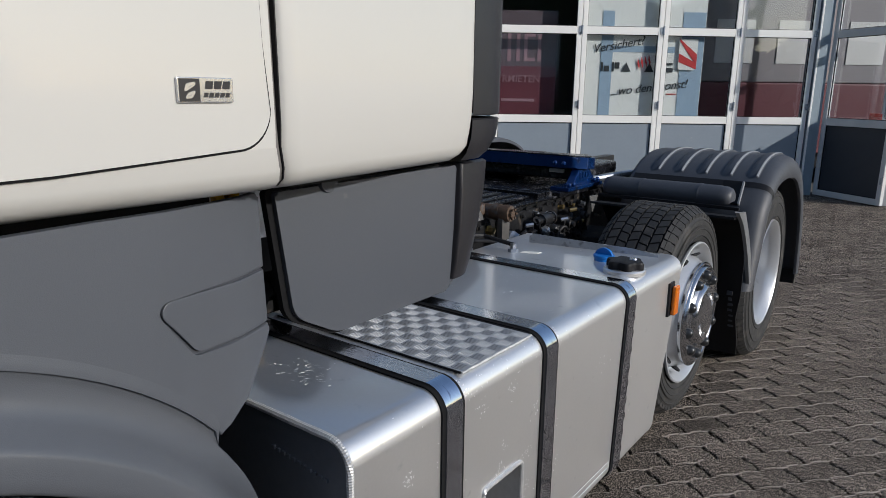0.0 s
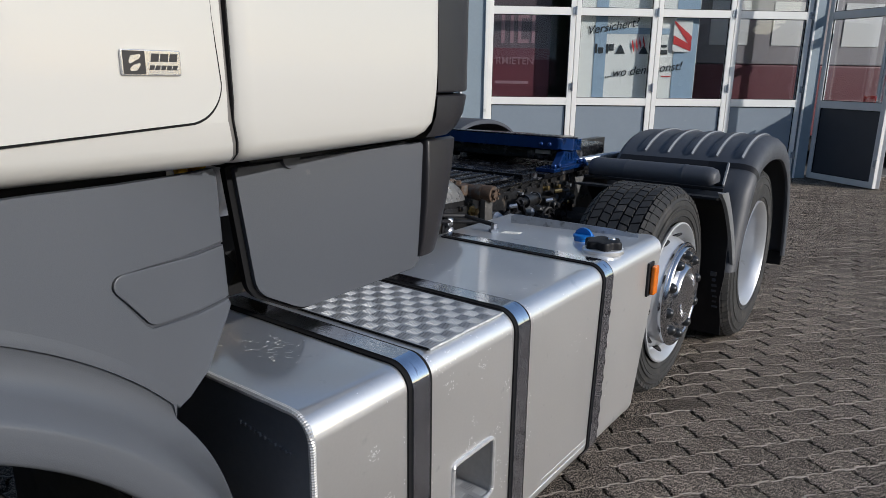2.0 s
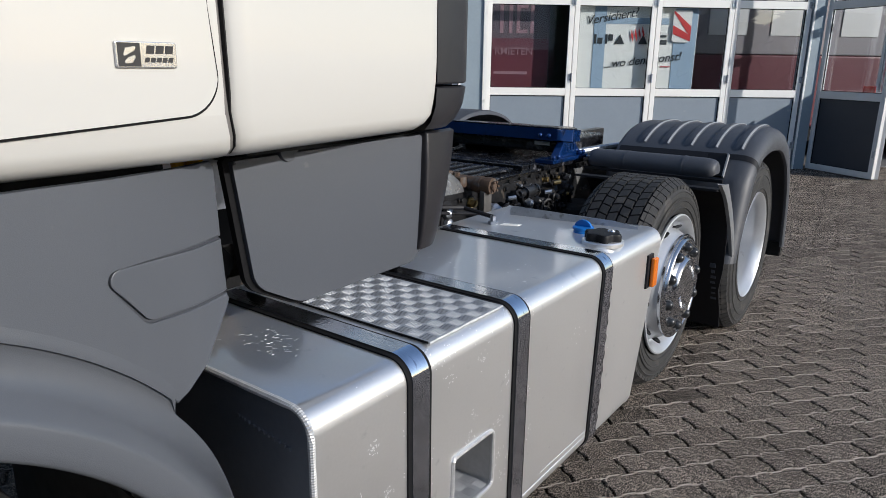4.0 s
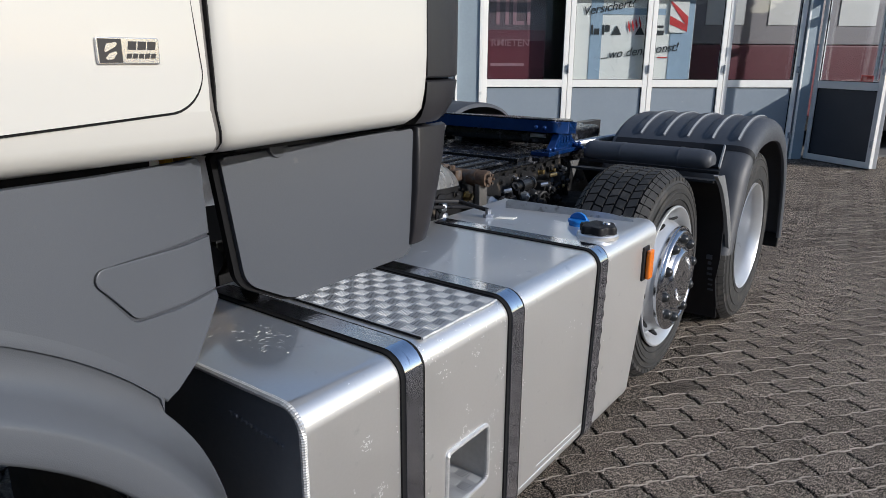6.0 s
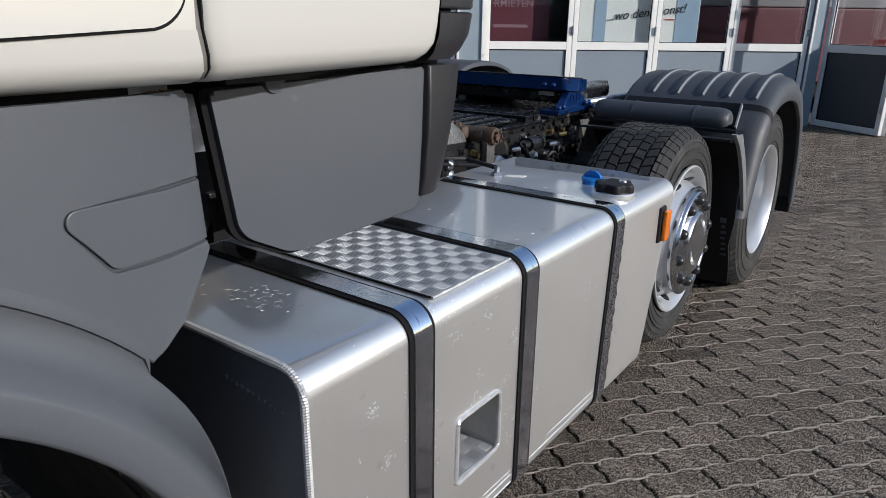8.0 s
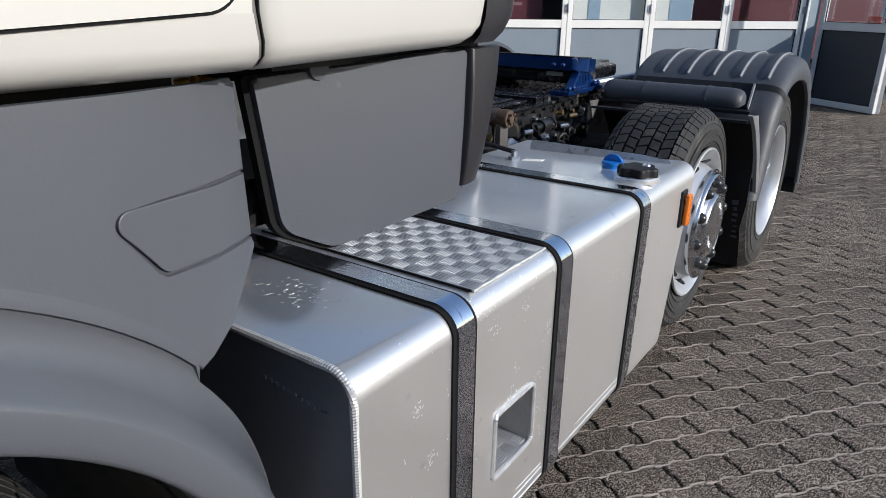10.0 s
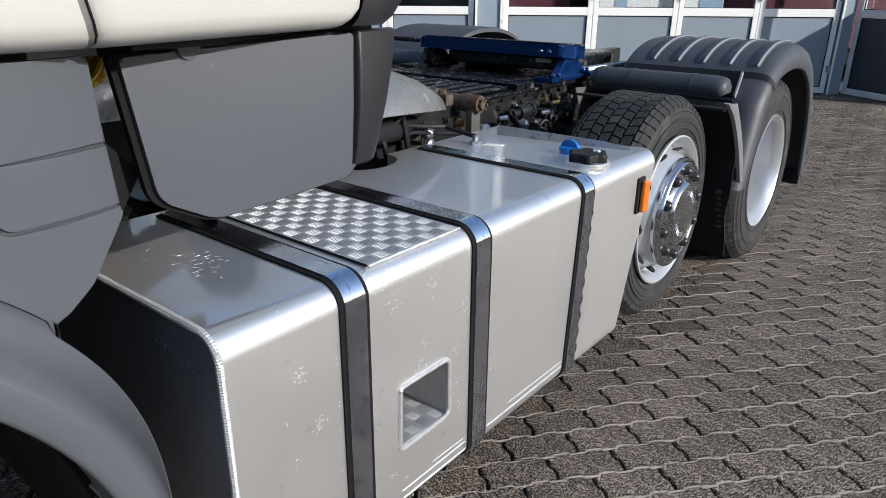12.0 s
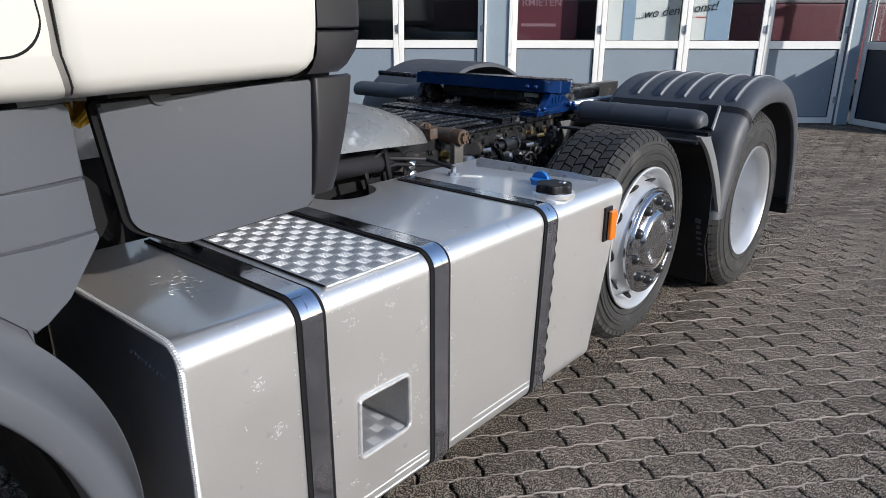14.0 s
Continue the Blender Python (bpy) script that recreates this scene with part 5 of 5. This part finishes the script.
for i in range(4):
    box(bm, (FW[0] + 0.4255, FW[1] - 0.42 + 0.032 * i, 1.03), (FW[0] + 0.429, FW[1] - 0.402 + 0.032 * i, 1.062), 0.001)
part("cast_mark", bm, BLUE, fw)
b2 = None
for p in [Vector((FW[0] + xx, FW[1] - 0.462, 1.108)) for xx in (0.30, 0.35)] + [Vector((FW[0] + 0.44, FW[1] + yy, 1.012)) for yy in (-0.57, -0.52, -0.27, -0.23)]:
    if b2 is None:
        bm = B()
        bmesh.ops.create_uvsphere(bm, u_segments=10, v_segments=6, radius=0.013)
        b2 = part("rivet", bm, BLUE, fw)
        b2.location = p
        pb = p.copy()
    else:
        again(b2, p - pb, fw)
bm = B()
tube(bm, [(FW[0] - 0.30, FW[1] - 0.40, 1.11), (FW[0] - 0.5, FW[1] - 0.44, 1.12), (FW[0] - 0.78, FW[1] - 0.47, 1.125)], 0.014, 8)
part("release_lever", bm, GREASE, fw)
bm = B()
box(bm, (FW[0] - 0.37, FW[1] - 0.36, 1.008), (FW[0] + 0.37, FW[1] + 0.2, 1.078), 0.02)
part("coupling_body", bm, GREASE, fw)
bm = B()
box(bm, (-1.02, 1.838, 1.045), (-0.93, 1.844, 1.065))
part("data_plate", bm, BANNER, fw, "small pale data plate")

# grey sheet dome beside the frame
bm = B()
rows = []
for i in range(13):
    f = i / 12
    y = -0.25 + 1.015 * f
    h = 0.215 * math.sqrt(max(0.0, 1 - f ** 2.0)) + 0.004
    wd = 0.22 * math.sqrt(max(0.0, 1 - f ** 3)) + 0.02
    rows.append([(-0.80 + wd * math.cos(radians(a)), y, 1.005 - 0.04 * f * f + h * math.sin(radians(a))) for a in range(10, 181, 10)])
strip(bm, rows)
thicken(bm, 0.006)
part("heat_shield", bm, SHIELD, truck, "grey domed sheet cover behind the cab", sharp=60)
bm = B()
tube(bm, [(-0.70, -0.3, 0.95), (-0.70, 0.1, 0.96), (-0.72, 0.4, 0.95), (-0.78, 0.6, 0.92)], 0.045, 14)
part("exhaust_pipe", bm, BLACK, truck)
bm = B()
box(bm, (-0.74, -0.2, 0.72), (-0.672, 0.1, 0.95), 0.01)
box(bm, (-0.70, 0.02, 0.80), (-0.665, 0.12, 0.97), 0.006)
part("bracket", bm, BLACK, truck)
bm = B()
tube(bm, [(-0.68, 0.12, 0.90), (-0.70, 0.28, 0.955), (-0.72, 0.5, 0.95), (-0.66, 0.655, 0.93), (-0.53, 0.663, 0.912)], 0.008, 8)
tube(bm, [(-0.70, 0.40, 0.80), (-0.69, 0.36, 0.95), (-0.69, 0.46, 0.99), (-0.70, 0.5, 0.85)], 0.012, 8)
part("fuel_line", bm, BLACK, truck)
for yy, zz in ((0.623, 0.908), (0.629, 0.863), (0.08, 0.88)):
    bm = B()
    lathe(bm, [(-0.008, 0.023), (0, 0.023), (0.008, 0.021), (0.012, 0.012), (0.018, 0.0)], (-0.71, yy, zz), "x", 14)
    part("hose_fitting", bm, GALV, truck)

# ---- mudguards ----
PALE_EDGE = material("pale_plastic_edge", (0.30, 0.31, 0.32), 0.4, vary=0.2, scale=20)

def smooth_line(pts, k=5):
    """A Catmull-Rom curve through pairs, with k steps between neighbours."""
    p = [Vector(q) for q in pts]
    p = [p[0] * 2 - p[1]] + p + [p[-1] * 2 - p[-2]]
    out = []
    for i in range(1, len(p) - 2):
        for j in range(k):
            t = j / k
            out.append(0.5 * (2 * p[i] + (p[i + 1] - p[i - 1]) * t + (2 * p[i - 1] - 5 * p[i] + 4 * p[i + 1] - p[i + 2]) * t * t + (3 * p[i] - p[i - 1] - 3 * p[i + 1] + p[i + 2]) * t ** 3))
    return out + [p[-2]]


LIP = smooth_line([(1.99, 0.54), (2.05, 0.66), (2.10, 0.78), (2.15, 0.89), (2.23, 0.975), (2.36, 1.022), (2.54, 1.037), (2.74, 1.02), (2.88, 0.972), (3.03, 0.86), (3.14, 0.66), (3.20, 0.40), (3.205, 0.36)])
CROWN = smooth_line([(1.91, 0.54), (1.96, 0.68), (2.01, 0.82), (2.065, 0.94), (2.20, 1.062), (2.36, 1.128), (2.54, 1.153), (2.76, 1.138), (2.97, 1.06), (3.13, 0.90), (3.24, 0.68), (3.295, 0.42), (3.30, 0.36)])


def guard_row(x, f):
    return [(x, *(a + (b - a) * f)) for a, b in zip(LIP, CROWN)]


bm = B()
strip(bm, [guard_row(x, f) for x, f in ((0.030, -0.06), (0.044, -0.03), (0.050, 0.10), (0.051, 0.35), (0.046, 0.58), (0.034, 0.77), (0.015, 0.90), (-0.010, 0.97), (-0.04, 1.0), (-0.30, 1.0), (-0.66, 1.0), (-0.68, 0.95), (-0.69, 0.75))])
thicken(bm, 0.005)
guard = part("mudguard", bm, DARK, truck, "dark grey plastic mudguard over the drive wheels", sharp=50)
run = [q for q in range(len(CROWN)) if 2.19 < CROWN[q].x < 2.98]


def along(d, height, ends=True):
    row = []
    for n_, q in enumerate(run):
        t = (CROWN[q + 1] - CROWN[q - 1]).normalized()
        hh = height * (0.0 if ends and n_ in (0, len(run) - 1) else 1.0) + 0.0006
        row.append((d, CROWN[q].x - t.y * hh, CROWN[q].y + t.x * hh))
    return row


for k in range(5):
    xc = -0.547 + 0.1255 * k
    bm = B()
    strip(bm, [along(xc + d, hh) for d, hh in ((-0.040, -0.002), (-0.026, 0.008), (-0.006, 0.0095), (0.008, 0.0095), (0.013, 0.006), (0.017, -0.002))])
    part("rib", bm, DARK, guard, sharp=40)
    # pale strip paints the sky light caught by the rib's worn edge
    bm = B()
    strip(bm, [along(xc + d, hh, False) for d, hh in ((0.005, 0.0102), (0.010, 0.0100), (0.0145, 0.0060))])
    part("rib_edge", bm, PALE_EDGE, guard, sharp=60)
# seam between the top and the front section
bm = B()
q = min(range(len(CROWN)), key=lambda n: abs(CROWN[n].x - 2.15))
strip(bm, [[(x, *(LIP[j] + (CROWN[j] - LIP[j]) * (f + 0.012))) for j in (q, q + 1)] for x, f in ((0.0515, 0.10), (0.0525, 0.35), (0.0475, 0.58), (0.0355, 0.77), (0.0165, 0.90), (-0.009, 0.975), (-0.04, 1.005), (-0.66, 1.005))])
part("guard_seam", bm, BLACK, guard, sharp=60)
bm = B()
box(bm, (-0.6, 3.27, 0.28), (0.03, 3.30, 0.37), 0.006)
part("rear_flap", bm, RUBBER, guard)
# far mudguards
bm = B()
strip(bm, [guard_row(x, f) for x, f in ((-1.84, 0.75), (-1.85, 0.95), (-1.88, 1.0), (-2.46, 1.0), (-2.52, 0.8), (-2.55, 0.3), (-2.545, 0.0))])
thicken(bm, 0.005)
part("far_mudguard", bm, DARK, truck, sharp=50)
# rolled mudguard section behind the raised wheel
for x0, x1 in ((-0.735, -0.075), (-2.44, -1.78)):
    bm = B()
    n = 16
    xs = [x0, x0 + 0.012, x0 + 0.04, x0 + 0.2, x0 + 0.203, x0 + 0.212, x0 + 0.215, x1 - 0.165, x1 - 0.162, x1 - 0.153, x1 - 0.15, x1 - 0.06, x1 - 0.03, x1 - 0.01, x1]
    sc = [0.4, 0.85, 1, 1, 1.04, 1.04, 1, 1, 1.04, 1.04, 1, 0.99, 0.93, 0.78, 0.5]
    rolls = strip(bm, [[(x, 1.945 + 0.068 * k * math.cos(radians(a)), 0.985 + 0.056 * k * math.sin(radians(a))) for a in [-35 + 250 * i / n for i in range(n + 1)]] for x, k in zip(xs, sc)])
    bm.faces.new(rolls[0])
    bm.faces.new(rolls[-1])
    part("front_mudguard", bm, DARK, truck, "rolled dark mudguard behind the raised wheel", sharp=50)
bm = B()
box(bm, (-0.74, 1.872, 0.936), (-0.03, 1.885, 0.952), 0.003)
part("roll_edge", bm, BLACK, truck)
bm = B()
cols = [(1.60, 0.950), (1.74, 0.935), (1.84, 0.83), (1.885, 0.68), (1.897, 0.53), (1.955, 0.40), (2.03, 0.25), (2.05, 0.17)]
strip(bm, [[(x if y < 1.9 else min(x, -0.006), y, z) for y, z in cols] for x in (-0.66, -0.3, 0.018)])
thicken(bm, 0.01)
flap_mud = part("mud_flap", bm, BLACK, truck, "black rubber mud flap between the wheels", sharp=50)
for k in range(7):
    bm = B()
    z_ = 0.335 + 0.031 * k
    y_ = 1.897 + 0.48 * (0.53 - z_)
    box(bm, (-0.045 + 0.003 * (k % 3), y_ - 0.020, z_), (-0.018 - 0.004 * (k % 2), y_, z_ + 0.022), 0.001, 1)
    part("mark_bar", bm, DARK, flap_mud, "faint raised lettering drawn as bars")
bm = B()
fore = smooth_line([(1.58, 0.975), (1.70, 0.895), (1.835, 0.742), (1.95, 0.56)], 4)
aft = smooth_line([(1.72, 0.962), (1.845, 0.823), (1.935, 0.69), (1.985, 0.56)], 4)
strip(bm, [[(x, *(a_ + (b_ - a_) * f)) for a_, b_ in zip(fore, aft)] for x, f in ((0.024, 0.0), (0.038, 0.08), (0.042, 0.5), (0.038, 0.92), (0.024, 1.0))])
thicken(bm, 0.006)
part("guard_edge", bm, material("light_grey_plastic", (0.17, 0.175, 0.18), 0.45, vary=0.1, scale=8, fine=90), truck, "light grey bent edge strip of the mudguard", sharp=50)
bm = B()
for sx in (-0.9, -1.6):
    tube(bm, [(sx, 2.0, 0.99), (sx + 0.25, 2.6, 1.03), (sx + 0.3, 3.1, 0.98)], 0.02, 8)
part("guard_stay", bm, GALV, truck)
bm = B()
slab(bm, [(2.118, 1.046), (2.052, 0.945), (2.062, 0.935), (2.128, 1.036)], "x", -0.175, -0.082)
part("guard_bracket", bm, BLACK, truck)
bm = B()
slab(bm, [(2.112, 1.05), (2.046, 0.946), (2.062, 0.93), (2.128, 1.036)], "x", -0.0815, -0.074)
part("bracket_edge", bm, PALE_EDGE, truck)

# crease along the tank's lower edge
bm = B()
tube(bm, [(0.0002, -0.315, 0.306), (0.0002, -0.075, 0.3065)], 0.0016, 6)
tube(bm, [(0.0002, -0.206, 0.3225), (0.0002, -0.08, 0.320)], 0.0012, 6)
tube(bm, [(-0.0006, -0.395, 0.282), (-0.0006, -0.07, 0.282)], 0.0018, 6)
tube(bm, [(0.0002, 0.12, 0.322), (0.0002, 0.44, 0.318)], 0.0012, 6)
tube(bm, [(0.0002, 0.02, 0.300), (0.0002, 0.44, 0.300)], 0.0016, 6)
part("lower_crease", bm, ALU, tank)
bm = B()
box(bm, (-1.2, -0.80, 0.2), (-0.67, -0.70, 1.0))
part("arch_rear_liner", bm, BLACK, truck)

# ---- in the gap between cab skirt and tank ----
# added black sheet, stands in for the dark depth behind the gap
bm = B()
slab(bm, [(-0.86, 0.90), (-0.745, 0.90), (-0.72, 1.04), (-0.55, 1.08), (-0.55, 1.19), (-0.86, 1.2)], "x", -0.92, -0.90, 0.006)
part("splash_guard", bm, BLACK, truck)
bm = B()
box(bm, (-1.9, -1.3, 0.75), (-1.0, -0.36, 1.25), 0.03)
part("engine_block", bm, CHASSIS, truck)
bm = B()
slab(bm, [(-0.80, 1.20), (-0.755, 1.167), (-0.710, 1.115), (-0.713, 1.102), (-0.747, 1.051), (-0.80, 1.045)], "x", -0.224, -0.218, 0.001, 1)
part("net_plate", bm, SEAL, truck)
# another added black sheet keeps the gap dark and hides the hose
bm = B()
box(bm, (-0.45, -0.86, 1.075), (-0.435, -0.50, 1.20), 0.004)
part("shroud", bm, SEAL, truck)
bm = B()
tube(bm, [(-0.30, -0.86, 1.25), (-0.30, -0.70, 1.02)], 0.008, 8)
part("gas_strut", bm, BLACK, truck)
bm = B()
grid = [[(-0.40 + 0.014 * noise.noise((y_ * 22, z_ * 18, 1.0)), y_, z_) for y_ in np.linspace(-0.82, -0.52, 20)] for z_ in np.linspace(1.165, 1.34, 12)]
strip(bm, grid)
thicken(bm, 0.002)
part("heat_foil", bm, FOIL, truck, "crumpled silver heat foil")
bm = B()
tube(bm, [(-0.205, -0.780, 1.286), (-0.205, -0.776, 1.264), (-0.205, -0.761, 1.254), (-0.205, -0.747, 1.262), (-0.205, -0.743, 1.286)], 0.0105, 10)
tube(bm, [(-0.197, -0.772, 1.256), (-0.197, -0.758, 1.268), (-0.197, -0.748, 1.286)], 0.0075, 8)
tube(bm, [(-0.203, -0.75, 1.252), (-0.203, -0.762, 1.27), (-0.203, -0.758, 1.288)], 0.0075, 8)
bm.transform(Matrix.Translation((-0.35, -0.703, 1.266)) @ Matrix.Diagonal((1.3, 1.2, 1.2, 1)) @ Matrix.Translation((0.203, 0.762, -1.270)))
part("yellow_handle", bm, YELLOW, truck, "yellow plastic release handle")
bm = B()
box(bm, (-0.13, -0.755, 1.322), (-0.11, -0.725, 1.333), 0.002)
part("yellow_tab", bm, YELLOW, truck)
bm = B()
path = [(-0.82, -0.64 + 0.012 * i, 1.02 + 0.05 * math.sin(i * 0.12)) for i in range(26)]
tube(bm, path, [0.075 if i % 2 else 0.062 for i in range(26)], 16)
part("ribbed_hose", bm, BELLOWS, truck, "tan ribbed intake hose")

# ---- paving, piece by piece ----
PU, PV = Vector((0.6285, 0.7778)), Vector((-0.7778, 0.6285))
PL, PW = 0.2215, 0.1128


def paver_outline(gap_long=0.0035, gap_end=0.0056):
    L, Wd, z = PL / 2 - gap_end, PW / 2 - gap_long, 0.0045
    us = [-0.5, -0.39, -0.36, -0.14, -0.11, 0.11, 0.14, 0.36, 0.39, 0.5]
    dv = [-z, -z, z, z, -z, -z, z, z, -z, -z]
    lower = [(u * 2 * L, -Wd + d) for u, d in zip(us, dv)]
    upper = [(u * 2 * L, Wd + d) for u, d in zip(us[::-1], dv[::-1])]
    right = [(L + 0.007, -0.016), (L - 0.007, 0.016)]
    left = [(-L - 0.007, 0.016), (-L + 0.007, -0.016)]
    return lower + right + upper + left


def paver_mesh(bm, m):
    o = paver_outline()
    c = 0.965
    rings = [[bm.verts.new(m @ Vector((u, v, -0.0225))) for u, v in o], [bm.verts.new(m @ Vector((u, v, -0.0028))) for u, v in o], [bm.verts.new(m @ Vector((u * c, v * (c - 0.02), 0.0))) for u, v in o]]
    n = len(o)
    for a, b in zip(rings, rings[1:]):
        for i in range(n):
            bm.faces.new((a[i], a[(i + 1) % n], b[(i + 1) % n], b[i]))
    bm.faces.new(rings[2])


bm = B()
paver_mesh(bm, Matrix.Identity(4))
pv = bpy.data.meshes.new("paver")
bm.to_mesh(pv)
bm.free()
pv.materials.append(PAVER)
pave = tagged(new("pavement"), "dark grey interlocking concrete block paving with sandy joints", "paving", kind="structure")
ANG = math.atan2(PU.y, PU.x)
rng = random.Random(3)
proto_v = np.array([v.co[:] for v in pv.vertices])
proto_f = [tuple(p.vertices) for p in pv.polygons]
verts, faces, base = [], [], 0
sand_rows = set()
near = []
ca, sa = math.cos(ANG), math.sin(ANG)
for row in range(-110, 110):
    v0 = 0.22 + PW * (row + 0.5)
    for k in range(-50, 90):
        u0 = 0.39 + 0.1108 * (row % 2) + PL * (k + 0.5)
        x, y = PU.x * u0 + PV.x * v0, PU.y * u0 + PV.y * v0
        if not (-5.0 < x < 9.5 and -4.5 < y < 13) or FAC_N.x * x + FAC_N.y * y > 8.25:
            continue
        sand_rows.add(row)
        tip = (rng.gauss(0, 0.004), rng.gauss(0, 0.004), rng.gauss(0, 0.0012))
        if 0.0 < x < 1.6 and 0.3 < y < 4.4 and y > 1.4 * x - 0.6:
            near.append((x, y, tip))
            continue
        q = proto_v.copy()
        q[:, 2] += q[:, 0] * tip[0] + q[:, 1] * tip[1] + tip[2]
        verts.append(np.stack([x + q[:, 0] * ca - q[:, 1] * sa, y + q[:, 0] * sa + q[:, 1] * ca, q[:, 2]], 1))
        faces += [tuple(i + base for i in f) for f in proto_f]
        base += len(q)
me = bpy.data.meshes.new("paver_field")
me.from_pydata(np.concatenate(verts).tolist(), [], faces)
me.materials.append(PAVER)
field = new("paver_field", me)
field.parent = pave
field["kind"] = "stuff"
near.sort(key=lambda n: (n[0] - 0.6) ** 2 + (n[1] - 1.2) ** 2)
for x, y, tip in near[:300]:
    o = new("paver", pv)
    o.parent = pave
    o.matrix_basis = Matrix.Translation((x, y, tip[2])) @ Matrix.Rotation(ANG, 4, "Z") @ Euler((tip[1], -tip[0], 0)).to_matrix().to_4x4()
if near[300:]:
    bm = B()
    for x, y, tip in near[300:]:
        paver_mesh(bm, Matrix.Translation((x, y, tip[2])) @ Matrix.Rotation(ANG, 4, "Z"))
    part("paver_strip", bm, PAVER, pave, smooth=False)["kind"] = "stuff"
bm = B()
WAVE = ((0.0, -0.0045), (0.11, -0.0045), (0.14, 0.0045), (0.36, 0.0045), (0.39, -0.0045))
for row in sorted(sand_rows):
    v0 = 0.22 + PW * row
    rows = []
    for k in range(-55, 95):
        for f, d in WAVE:
            u = 0.39 + PL * (k * 0.5 + f)
            c = PU * u + PV * (v0 + d)
            if not (-5.0 < c.x < 9.5 and -4.5 < c.y < 13 and FAC_N.x * c.x + FAC_N.y * c.y < 8.15):
                continue
            wv = 0.0050 + 0.0032 * noise.noise((c.x * 20, c.y * 20, 0))
            h_ = -0.0010 + 0.0016 * noise.noise((c.x * 9, c.y * 9, 3))
            rows.append([(c.x - PV.x * wv, c.y - PV.y * wv, h_ - 0.003), (c.x, c.y, h_), (c.x + PV.x * wv, c.y + PV.y * wv, h_ - 0.003)])
    if len(rows) > 1:
        strip(bm, rows)
part("joint_sand", bm, SAND, pave, smooth=False)["kind"] = "stuff"
